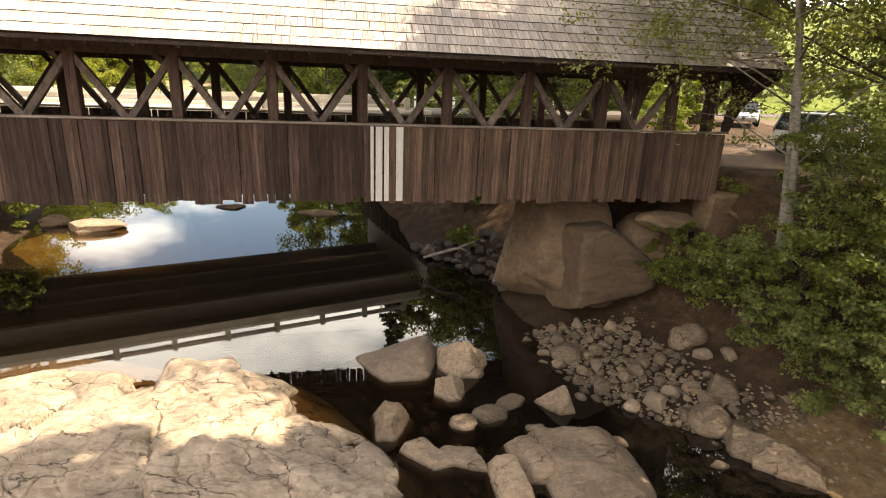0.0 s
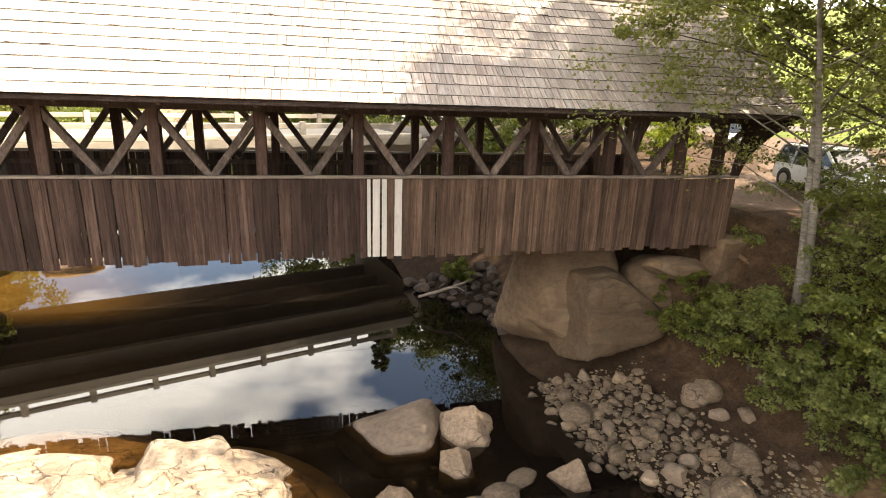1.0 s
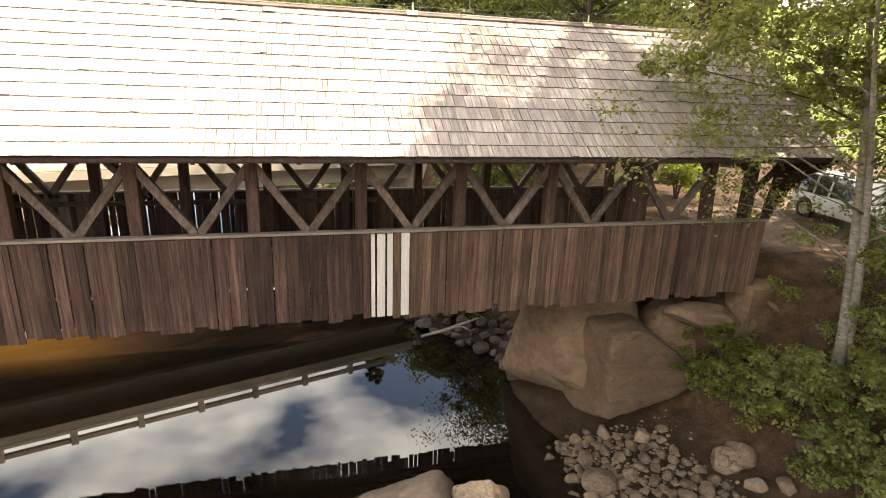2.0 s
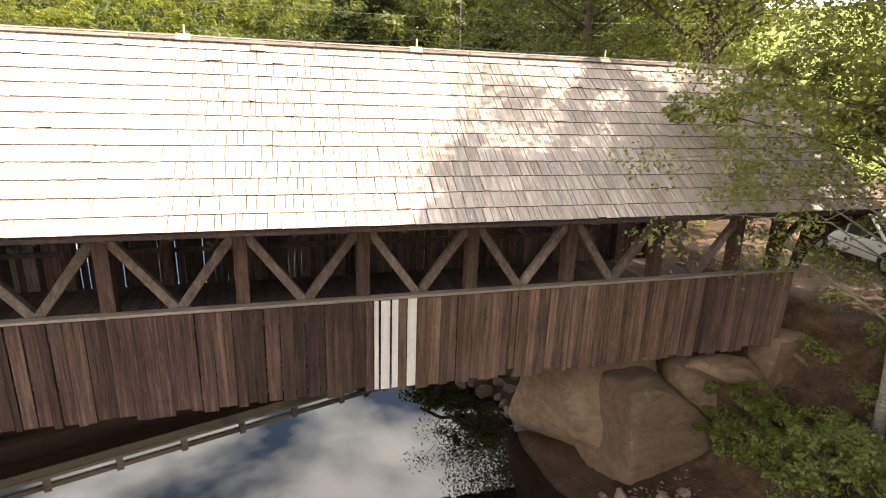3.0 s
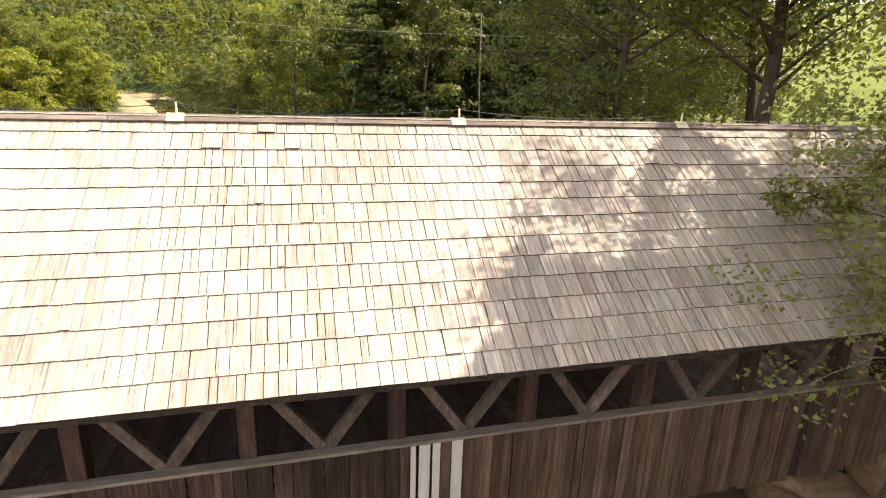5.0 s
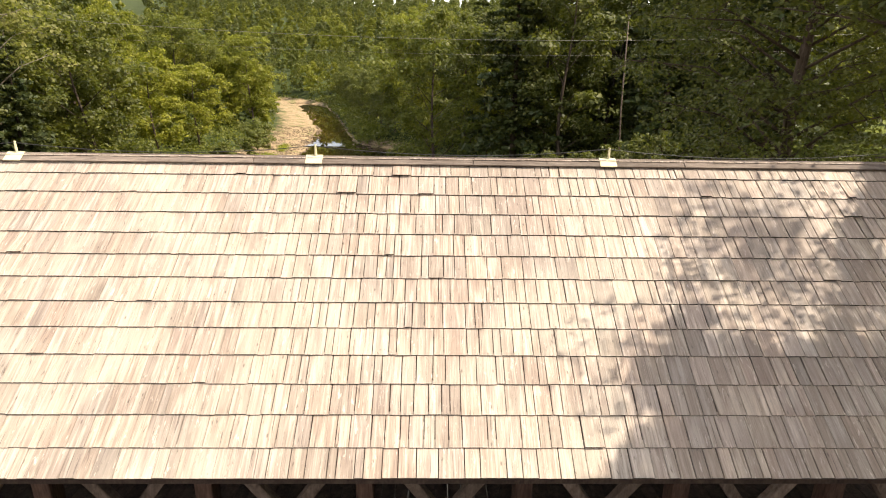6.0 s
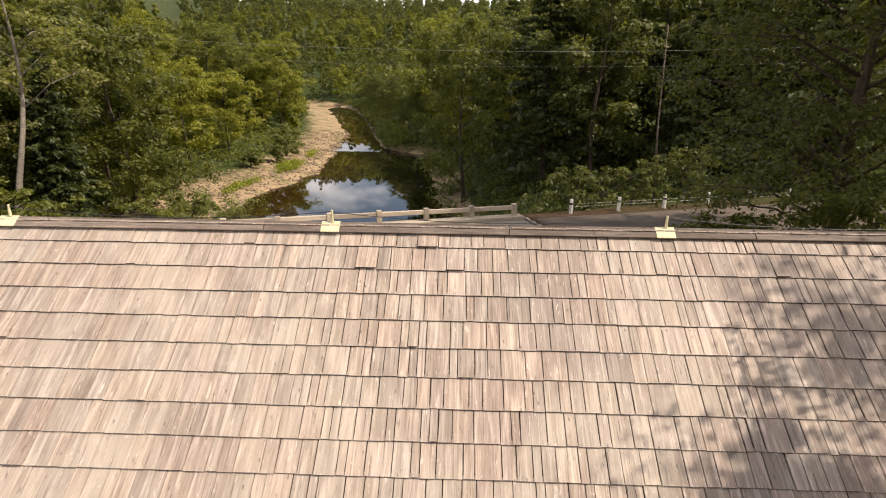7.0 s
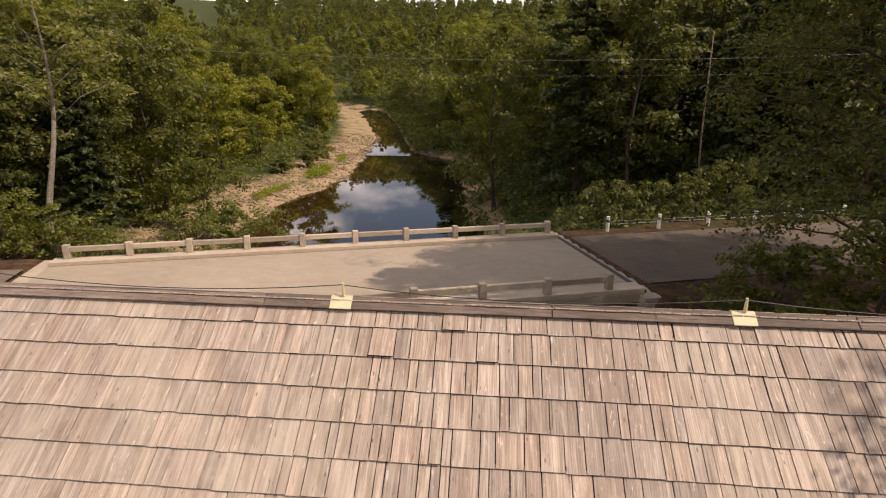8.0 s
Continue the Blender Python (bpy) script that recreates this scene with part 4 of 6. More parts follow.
# ---- rocks ----
def gz(x, y):
    return float(height(x, y))


def rock_mesh(name, seed, size, cuts=7, sub=3, rough=0.16, material=None, flat=0.0, faces=()):
    """A broken, weathered stone: a ball cut by random planes and roughened."""
    r = random.Random(seed)
    bm = bmesh.new()
    bmesh.ops.create_icosphere(bm, subdivisions=sub, radius=1.0)
    planes = []
    for _ in range(cuts):
        n = Vector((r.gauss(0, 1), r.gauss(0, 1), r.gauss(0, 0.8))).normalized()
        planes.append((n, r.uniform(0.52, 0.86)))
    planes += [(Vector(n).normalized(), d) for n, d in faces]
    if flat:
        planes.append((Vector((r.uniform(-0.15, 0.15), r.uniform(-0.25, 0.05), 1)).normalized(), flat))
    off = Vector((r.uniform(-50, 50), r.uniform(-50, 50), r.uniform(-50, 50)))
    for v in bm.verts:
        p = v.co.copy()
        for n, d in planes:
            k = p.dot(n) - d
            if k > 0:
                p -= n * k * 0.94
        q = p + off
        p += p.normalized() * (noise.noise(q * 1.6) * rough + noise.noise(q * 4.3) * rough * 0.35 + noise.noise(q * 10) * rough * 0.13)
        v.co = Vector((p.x * size[0], p.y * size[1], p.z * size[2]))
    me = bpy.data.meshes.new(name)
    bm.to_mesh(me)
    bm.free()
    me.materials.append(material or ROCK)
    me.polygons.foreach_set("use_smooth", [True] * len(me.polygons))
    me.set_sharp_from_angle(angle=radians(32))
    return me


def rock(name, label, at, size, seed, rz=0, material=None, cuts=7, sub=4, flat=0.0, rough=0.14, group="", tilt=(0, 0), faces=()):
    ob = new(name, rock_mesh(name, seed, size, cuts, sub, rough, material, flat, faces))
    ob.matrix_world = pose(*at, tilt[0], tilt[1], rz)
    return tagged(ob, label, "rock", group)


def block(name, label, at, planes, seed, material=None, crisp=14.0, rough=0.05, sub=5, rz=0, fine=1.0, parent=None):
    """A joint-bounded boulder: planes (normal, distance) meeting in worn edges; crisp: how sharp these are."""
    off = Vector((seed * 3.7, seed * 1.9, seed * 5.3))
    bm = bmesh.new()
    bmesh.ops.create_icosphere(bm, subdivisions=sub, radius=1.0)
    ps = [(Vector(n).normalized(), d) for n, d in planes]
    for v in bm.verts:
        u = v.co.normalized()
        r = sum((max(n.dot(u), 0.0) / d) ** crisp for n, d in ps) ** (-1.0 / crisp)
        p = u * r
        q = p * fine + off
        k = rough * (noise.noise(q * 0.9) + 0.5 * noise.noise(q * 2.2) + 0.28 * noise.noise(q * 5.0) + 0.16 * noise.noise(q * 11))
        chip = max(0.0, abs(noise.noise(q * 1.5 + Vector((7, 3, 1)))) - 0.32) * rough * 2.2
        v.co = p + u * (k - chip)
    me = bpy.data.meshes.new(name)
    bm.to_mesh(me)
    bm.free()
    me.materials.append(material or ROCK)
    me.polygons.foreach_set("use_smooth", [True] * len(me.polygons))
    me.set_sharp_from_angle(angle=radians(30))
    ob = new(name, me)
    if parent:
        ob.parent, ob.matrix_parent_inverse = parent, parent.matrix_basis.inverted()
        ob.matrix_basis = pose(*at, 0, 0, rz)
        return ob
    ob.matrix_world = pose(*at, 0, 0, rz)
    return tagged(ob, label, "rock")


def ledge():
    """The wide sunlit bedrock slab at the stream's edge: jointed blocks, steps and cracks."""
    cx, cy, n, m = -5.0, 8.7, 520, 190
    lr = random.Random(4)
    cells = []
    for _ in range(62):
        cells.append((lr.uniform(-12.5, 2.5), lr.uniform(2.0, 14.0), lr.uniform(-0.20, 0.20), lr.uniform(-0.22, 0.14), lr.uniform(-0.14, 0.22)))
    C = np.array(cells)
    U = np.array([[0.80, 0.60], [-0.95, 1.45]])
    cu = C[:, :2] @ U.T
    vs, fs = [], []
    for j in range(m + 1):
        rr = 1.45 * j / m
        for i in range(n):
            a = 2 * math.pi * i / n
            edge = 0.97 + 0.09 * math.cos(a - 2.3) + 0.05 * math.sin(3 * a + 0.6) + 0.05 * math.sin(7 * a + 1.0) + 0.05 * noise.noise(Vector((math.cos(a) * 3, math.sin(a) * 3, 2)))
            x = cx + math.cos(a) * 6.3 * edge * rr
            y = cy + math.sin(a) * 5.1 * edge * rr
            shelf = min(1.0, max(0.0, 1.6 * math.sin(a - 0.75)))
            wx = x + 0.35 * noise.noise(Vector((x, y, 1)) * 0.9) + 0.10 * noise.noise(Vector((x, y, 4)) * 3.0)
            wy = y + 0.35 * noise.noise(Vector((x, y, 9)) * 0.9) + 0.10 * noise.noise(Vector((x, y, 6)) * 3.0)
            d = ((cu - U @ np.array([wx, wy])) ** 2).sum(1)
            k0, k1 = np.argpartition(d, 1)[:2]
            gap = math.sqrt(d[k1]) - math.sqrt(d[k0])
            c = C[k0]
            flat = c[2] + c[3] * (x - c[0]) + c[4] * (y - c[1])
            h = 0.80 * (1 - min(rr, 1.0) ** 3.0) - 0.05 - 0.016 * (x + 4) - (0.9 + 4.2 * (1 - shelf)) * max(0.0, rr - 0.97) - 2.4 * max(0.0, rr - 1.2)
            h += 0.25 * math.exp(-((x + 2.7) / 1.6) ** 2 - ((y - 11.9) / 1.3) ** 2)
            amp = min(1.0, max(0.15, (1.08 - rr) * 6))
            q = Vector((x, y, 0))
            ridge = abs(noise.noise(Vector((x * 0.9 + y * 0.5, y * 1.6 - x * 0.9, 0)) * 0.8))
            h += amp * (flat + 0.10 * noise.noise(q * 0.9) + 0.07 * (0.3 - ridge) + 0.035 * noise.noise(q * 3.0) + 0.016 * noise.noise(q * 8))
            crack = max(0.0, 1 - gap / (0.11 + 0.08 * max(0.0, noise.noise(q * 0.7))))
            thin = max(0.0, 1 - abs(noise.noise(Vector((x * 1.6 + y * 0.7, y * 1.2 - x * 0.9, 5)))) / 0.035)
            h -= amp * (0.13 * crack + 0.05 * thin)
            vs.append((x, y, h))
        if j:
            for i in range(n):
                a0, a1 = (j - 1) * n + i, (j - 1) * n + (i + 1) % n
                fs.append((a0, a0 + n, a1 + n, a1))
    t = thing("rock_ledge", "broad pale fractured bedrock ledge rising from the water", "rock ledge", (cx, cy, 0))
    ob = part("bedrock", mesh_from("bedrock", vs, fs, LEDGE_ROCK, True), None, t, "", True)
    ob.data.set_sharp_from_angle(angle=radians(24))
    block("slab", "", (-2.95, 12.1, 0.26), (((-0.9, 0.1, 0.5), 1.0), ((0.85, 0.15, 0.5), 0.95), ((0.15, 1, 0.25), 0.85), ((0, -0.75, 0.66), 0.62), ((0.06, -0.12, 1), 0.56), ((0.7, 0.7, 0.2), 0.95), ((0, 0, -1), 0.8)), 12, LEDGE_ROCK, 22, 0.13, 5, 8, 1.2, t)
    block("slab", "", (-5.3, 12.1, 0.24), (((-0.9, 0.1, 0.5), 0.8), ((0.85, 0.15, 0.5), 0.7), ((0.15, 1, 0.25), 0.75), ((0, -0.75, 0.66), 0.62), ((-0.1, -0.12, 1), 0.45), ((0, 0, -1), 0.8)), 13, LEDGE_ROCK, 18, 0.12, 5, -10, 1.3, t)
    block("slab", "", (-0.25, 8.9, 0.12), (((-0.8, -0.2, 0.6), 0.55), ((0.85, 0.3, 0.45), 0.52), ((0.0, 1, 0.25), 0.95), ((0, -0.95, 0.3), 1.1), ((0.2, 0.0, 1), 0.36), ((0, 0, -1), 0.6)), 14, LEDGE_ROCK, 22, 0.10, 5, 35, 1.4, t)
    block("slab", "", (0.95, 7.6, 0.10), (((-0.8, -0.2, 0.6), 0.5), ((0.85, 0.3, 0.45), 0.42), ((0.0, 1, 0.25), 0.85), ((0, -0.95, 0.3), 1.1), ((0.3, 0.0, 1), 0.34), ((0, 0, -1), 0.6)), 15, LEDGE_ROCK, 22, 0.09, 5, 40, 1.4, t)
    block("slab", "", (-0.55, 10.15, 0.1), (((-0.8, -0.2, 0.6), 0.4), ((0.85, 0.3, 0.45), 0.36), ((0.0, 1, 0.25), 0.4), ((0, -0.95, 0.3), 0.4), ((0.2, 0.0, 1), 0.34), ((0, 0, -1), 0.6)), 16, LEDGE_ROCK, 12, 0.08, 4, 20, 1.6, t)
    return t


def shoal():
    """Shallow golden gravel under the water along the west bank above the bridge."""
    vs, fs, n, m = [], [], 44, 44
    for j in range(m + 1):
        for i in range(n + 1):
            u, v = i / n, j / m
            y = 20.6 + 17.4 * v
            x = float(tab(y, WEST_EDGE)) - 1.0 + 8.5 * u
            e = min(1.0, 4 * min(v, 1 - v)) * (1 - u ** 1.5)
            vs.append((x, y, -0.85 + 0.80 * e + 0.10 * noise.noise(Vector((x, y, 0)) * 0.7) + 0.03 * noise.noise(Vector((x, y, 0)) * 3)))
    for j in range(m):
        for i in range(n):
            a = j * (n + 1) + i
            fs.append((a, a + 1, a + n + 2, a + n + 1))
    tagged(new("gravel_shoal", mesh_from("gravel_shoal", vs, fs, SHOAL, True)), "golden gravel shoal under shallow clear water", "gravel bar", kind="structure")


ledge()
shoal()
placed = []
block("boulder", "huge smooth brown boulder under the bridge", (7.3, 17.2, 1.9),
      (((-0.15, -0.95, 0.28), 1.25), ((-0.95, -0.2, 0.16), 0.95), ((-0.55, -0.45, -0.7), 1.25), ((0, 0, 1), 2.15), ((0, 0, -1), 2.2), ((1, 0, 0), 1.7), ((0, 1, 0), 2.0), ((-0.7, 0.7, 0.2), 1.9)), 31, BOULDER, 9, 0.10)
block("boulder", "huge split brown boulder with a flat face and undercut foot", (8.6, 15.65, 1.9),
      (((0.06, -0.97, 0.20), 0.98), ((-0.99, -0.05, 0.06), 1.34), ((-0.1, 0.05, 1.0), 1.42), ((0.55, -0.1, 0.82), 1.10), ((1, -0.1, 0.1), 1.42), ((0.2, -0.34, -0.92), 1.04), ((0, 1, 0), 1.7)), 47, BOULDER, 17, 0.07)
rock("boulder", "brown boulder wedged beneath the bridge end", (10.3, 16.2, 2.6), (1.0, 1.1, 0.95), 52, 30, BOULDER, 6, 4, 0, 0.1)
rock("boulder", "flat brown boulder leaning at the abutment", (10.5, 15.2, 3.45), (1.1, 0.5, 0.35), 53, -30, BOULDER, 6, 4, 0.6, 0.1)
block("rock", "low rounded brown boulder standing in the water", (1.74, 13.45, -0.1),
      (((-0.10, -0.45, 0.89), 0.60), ((-0.8, -0.4, 0.45), 0.84), ((0.85, -0.35, 0.4), 0.86), ((0, -1, 0.1), 0.95), ((0, 1, 0.4), 0.8), ((-0.3, 0.3, 0.9), 0.66), ((0, 0, -1), 0.6)), 5, BOULDER_PALE, 7, 0.06)
block("rock", "angular peaked pale boulder standing in the water", (3.42, 13.15, 0.0),
      (((-0.66, -0.42, 0.62), 0.48), ((0.74, -0.42, 0.52), 0.52), ((0.15, 0.82, 0.55), 0.45), ((0.05, -0.93, 0.30), 0.62), ((-1, 0.2, 0.1), 0.72), ((1, 0.1, -0.2), 0.72), ((0, 0, -1), 0.6), ((0.1, 0.1, 1), 0.92)), 71, ROCK, 40, 0.10)
block("rock", "small angular pale rock in the shallows", (2.80, 11.95, 0.0),
      (((-0.55, -0.5, 0.66), 0.28), ((0.75, -0.3, 0.6), 0.30), ((0.1, 0.8, 0.6), 0.34), ((0, -1, 0.1), 0.44), ((-1, 0.3, 0), 0.40), ((1, 0, 0), 0.40), ((0, 0, -1), 0.4)), 16, ROCK, 22, 0.05, 4, 0, 1.6)
block("rock", "banded upright rock in the shallows", (1.18, 10.7, 0.08),
      (((-0.9, -0.2, 0.4), 0.27), ((0.9, -0.25, 0.35), 0.27), ((0.1, 0.9, 0.35), 0.42), ((0, -0.95, 0.3), 0.46), ((0.15, -0.25, 0.95), 0.36), ((0, 0, -1), 0.4)), 18, ROCK, 24, 0.06, 4, -12, 1.8)
block("rock", "flat pale rock at the water's edge", (1.85, 9.6, 0.0),
      (((-0.8, -0.3, 0.3), 0.26), ((0.85, 0.3, 0.3), 0.24), ((0.1, 1, 0.3), 0.42), ((-0.2, -1, 0.2), 0.44), ((0, -0.1, 1), 0.22), ((0, 0, -1), 0.3)), 19, ROCK, 12, 0.05, 4, 22, 1.8)
block("rock", "flat pale rock at the water's edge", (2.5, 9.4, 0.0),
      (((-0.9, -0.2, 0.3), 0.42), ((0.85, 0.3, 0.3), 0.38), ((0.1, 1, 0.3), 0.24), ((-0.2, -1, 0.2), 0.26), ((0, -0.1, 1), 0.20), ((0, 0, -1), 0.3)), 20, ROCK, 14, 0.05, 4, -8, 1.8)
block("rock", "broad cracked pale rock at the shore", (4.95, 8.65, 0.0),
      (((-0.9, -0.1, 0.35), 0.95), ((0.88, 0.25, 0.4), 1.12), ((0.05, 0.95, 0.45), 0.98), ((0.3, -0.95, 0.2), 1.15), ((0.05, -0.15, 1), 0.44), ((0.55, -0.1, 0.85), 0.62), ((0.7, 0.7, 0.2), 1.2), ((0, 0, -1), 0.5)), 23, ROCK, 24, 0.085)
block("rock", "split pale slab leaning against the broad rock", (3.95, 8.95, 0.02),
      (((-0.85, -0.2, 0.5), 0.34), ((0.9, 0.1, 0.3), 0.34), ((0.2, 0.95, 0.3), 0.58), ((0.0, -1, 0.3), 0.50), ((-0.2, -0.1, 1), 0.34), ((0, 0, -1), 0.4)), 41, ROCK, 20, 0.06, 4, -8, 1.5)
block("rock", "pale rock beside the cracked one", (3.3, 8.55, 0.0),
      (((-0.9, -0.1, 0.35), 0.34), ((0.9, 0.2, 0.3), 0.30), ((0.1, 0.95, 0.3), 0.52), ((0, -1, 0.3), 0.55), ((-0.1, -0.1, 1), 0.36), ((0, 0, -1), 0.4)), 24, ROCK, 16, 0.06, 4, -10, 1.5)
block("rock", "grey boulder lying just under the water", (6.95, 8.5, -0.42),
      (((-0.9, 0.1, 0.35), 0.48), ((0.9, 0.2, 0.3), 0.45), ((0.1, 0.95, 0.3), 0.5), ((0, -1, 0.3), 0.55), ((-0.1, -0.1, 1), 0.36), ((0, 0, -1), 0.4)), 25, ROCK, 8, 0.05, 4)
block("rock", "long angular slab tilted on the sandy shore", (9.05, 8.15, 0.12),
      (((-0.55, -0.75, 0.38), 0.30), ((0.7, 0.5, 0.55), 0.30), ((0.85, -0.55, 0.1), 0.66), ((-0.8, 0.6, 0.15), 0.62), ((-0.35, -0.2, 1), 0.33), ((0.6, -0.5, 0.7), 0.46), ((-0.5, 0.6, 0.6), 0.52), ((0, 0, -1), 0.5)), 27, ROCK, 20, 0.13, 5, -4, 1.7)
block("rock", "broken brown slab beside the tilted one", (8.75, 8.7, 0.1),
      (((-0.7, -0.6, 0.38), 0.30), ((0.7, 0.5, 0.55), 0.30), ((0.85, -0.55, 0.1), 0.5), ((-0.8, 0.6, 0.15), 0.5), ((-0.1, -0.3, 1), 0.27), ((0, 0, -1), 0.5)), 28, COBBLE, 22, 0.07, 4, 10, 1.6)
rock("rock", "round grey boulder among the cobbles", (9.2, 10.5, 0.30), (0.46, 0.46, 0.46), 28, 0, COBBLE, 3, 4, 0, 0.05)
rock("rock", "rounded grey boulder among the cobbles", (8.4, 9.7, 0.14), (0.50, 0.46, 0.40), 29, 40, COBBLE, 3, 4, 0, 0.05)
block("rock", "pointed pale rock in the shallows", (5.28, 10.95, 0.0),
      (((-0.75, -0.3, 0.6), 0.26), ((0.85, -0.2, 0.3), 0.30), ((0.1, 0.9, 0.45), 0.30), ((0, -1, 0.25), 0.36), ((0, 0, -1), 0.4)), 30, ROCK, 22, 0.05, 4, 8, 1.8)
rock("rock", "tan slab in the shallows", (3.5, 10.8, 0.02), (0.46, 0.30, 0.22), 33, 12, COBBLE, 5)
rock("rock", "tan slab in the shallows", (4.1, 11.2, 0.02), (0.42, 0.24, 0.22), 34, 25, COBBLE, 5)
rock("rock", "tan slab in the shallows", (2.85, 10.6, 0.0), (0.36, 0.26, 0.20), 32, -10, COBBLE, 5)
rock("rock", "squat brown stone on the bank", (9.9, 12.7, 0.75), (0.5, 0.46, 0.38), 42, 20, COBBLE, 6, 4, 0, 0.08)
# the larger stones of the bar, each by itself: x, y, half length, how pale, how round
for i, (x, y, s, pale, soft) in enumerate([
        (5.7, 14.5, 0.26, 0, 0), (6.5, 14.1, 0.30, 1, 0), (7.5, 14.9, 0.27, 1, 0), (8.4, 14.4, 0.26, 1, 0), (6.45, 13.2, 0.46, 0, 1), (6.95, 12.4, 0.30, 1, 0),
        (9.6, 12.75, 0.48, 1, 0), (9.65, 11.8, 0.26, 1, 0), (10.2, 11.5, 0.30, 1, 0), (7.0, 10.65, 0.22, 1, 1), (7.55, 10.5, 0.36, 1, 0), (8.1, 10.8, 0.24, 1, 1),
        (8.65, 10.8, 0.28, 1, 0), (8.05, 10.05, 0.26, 0, 0), (8.85, 10.4, 0.26, 0, 1), (7.75, 8.5, 0.24, 0, 1), (8.95, 9.3, 0.30, 0, 0), (5.4, 9.7, 0.19, 0, 0),
        (6.0, 9.45, 0.25, 0, 1), (4.4, 10.2, 0.24, 1, 0), (6.65, 11.5, 0.34, 0, 0), (6.0, 11.3, 0.22, 1, 1), (10.9, 11.9, 0.26, 0, 0), (5.9, 13.6, 0.2, 0, 1), (7.3, 13.2, 0.24, 0, 0)]):
    rock("rock", "rounded brown stone on the gravel bar" if soft else "angular pale stone on the gravel bar" if pale else "angular brown stone on the gravel bar",
         (x, y, max(gz(x, y), -0.12) + 0.22 * s), (s, s * (0.72 + 0.05 * (i % 5)), s * (0.62 + 0.06 * (i % 4))), 300 + i, 47 * i, (ROCK if i % 3 == 0 else BOULDER_PALE) if pale else COBBLE, 3 if soft else 9, 4, 0, 0.05 if soft else 0.13)
    placed.append((x, y, 0.9 * s))
rock("rock", "long pale rock on the upstream bar", (-11.4, 28.6, 0.05), (1.5, 0.7, 0.45), 35, 8, ROCK, 6)
rock("rock", "pale rock on the upstream bar", (-13.6, 29.6, 0.1), (0.75, 0.5, 0.4), 36, 20, ROCK, 6)
rock("rock", "dark stone breaking the pool surface", (-5.9, 33.4, -0.05), (1.05, 0.6, 0.22), 37, 0, BOULDER, 5)
rock("rock", "dark stone breaking the pool surface", (-0.9, 31.6, -0.06), (1.3, 0.7, 0.28), 38, 0, BOULDER, 5)

# cobbles between them: eight shapes, laid stone by stone
cob = [rock_mesh("cobble", 100 + i, (1, 0.72 + 0.08 * (i % 4), 0.62 + 0.07 * (i % 3)), 10 + i % 4, 3, 0.07, COBBLE) for i in range(8)]
cr = random.Random(77)


def lay(n, xa, xb, ya, yb, smin, smax, label, group, inside=None, sink=0.35, power=2.2):
    tries = 0
    while n > 0 and tries < 14000:
        tries += 1
        x, y = cr.uniform(xa, xb), cr.uniform(ya, yb)
        if inside and not inside(x, y):
            continue
        s = smin + (smax - smin) * cr.random() ** power
        if any((x - a) ** 2 + (y - b) ** 2 < ((s + c) * 0.70) ** 2 for a, b, c in placed):
            continue
        placed.append((x, y, s))
        z = max(float(height(x, y)), -0.18)
        ob = new("cobble", cob[cr.randrange(8)])
        ob.matrix_world = pose(x, y, z + s * (0.62 - sink) - 0.1 * s, cr.uniform(-18, 18), cr.uniform(-18, 18), cr.uniform(0, 360)) @ Matrix.Diagonal((s, s, s * cr.uniform(0.8, 1.15), 1))
        tagged(ob, label, "stone", group)
        n -= 1


placed += [(8.6, 15.4, 1.3), (7.0, 16.6, 1.3), (9.9, 12.7, 0.45), (3.95, 8.95, 0.5), (2.85, 10.6, 0.3), (1.74, 13.45, 0.9), (3.4, 13.1, 0.7), (2.78, 11.95, 0.4), (1.15, 10.75, 0.45), (4.75, 8.75, 1.2), (3.35, 8.75, 0.6), (9.25, 8.85, 0.7), (9.25, 10.75, 0.42), (8.45, 9.95, 0.4), (5.3, 11.1, 0.38), (3.45, 10.95, 0.3), (3.95, 11.3, 0.3), (1.78, 9.65, 0.3), (2.45, 9.45, 0.3)]
lay(26, 5.2, 7.4, 13.0, 15.2, 0.14, 0.27, "rounded pale river stone below the big boulder", "stones of the gravel bar", lambda x, y: x - float(tab(y, EAST_EDGE)) > -0.5)
lay(75, 5.4, 10.4, 10.6, 15.0, 0.15, 0.30, "rounded tan river stone on the gravel bar", "stones of the gravel bar", lambda x, y: -0.2 < x - float(tab(y, EAST_EDGE)) < 2.9)
lay(120, 5.2, 10.8, 9.0, 15.2, 0.07, 0.17, "rounded tan river stone on the gravel bar", "stones of the gravel bar", lambda x, y: -0.5 < x - float(tab(y, EAST_EDGE)) < 3.0, power=1.2)
lay(50, 1.6, 6.6, 8.2, 12.4, 0.06, 0.19, "small pale stone in the shallows", "stones in the shallows")
cob = [rock_mesh("rubble", 140 + i, (1, 0.62 + 0.07 * (i % 4), 0.5 + 0.06 * (i % 3)), 16, 3, 0.05, RUBBLE) for i in range(8)]
lay(75, 3.5, 7.4, 18.4, 24.0, 0.26, 0.58, "angular grey-brown rubble stone below the bridge", "rubble below the bridge", lambda x, y: x > float(tab(y, EAST_EDGE)) - 0.1 and x < float(tab(y, EAST_EDGE)) + 3.4, 0.15, 1.4)

# fine gravel between the stones, and the far gravel bars
gv, gf = [], []
gr = random.Random(8)
octa = [(1, 0, 0), (-1, 0, 0), (0, 1, 0), (0, -1, 0), (0, 0, 0.7), (0, 0, -0.7)]
octf = [(0, 2, 4), (2, 1, 4), (1, 3, 4), (3, 0, 4), (2, 0, 5), (1, 2, 5), (3, 1, 5), (0, 3, 5)]


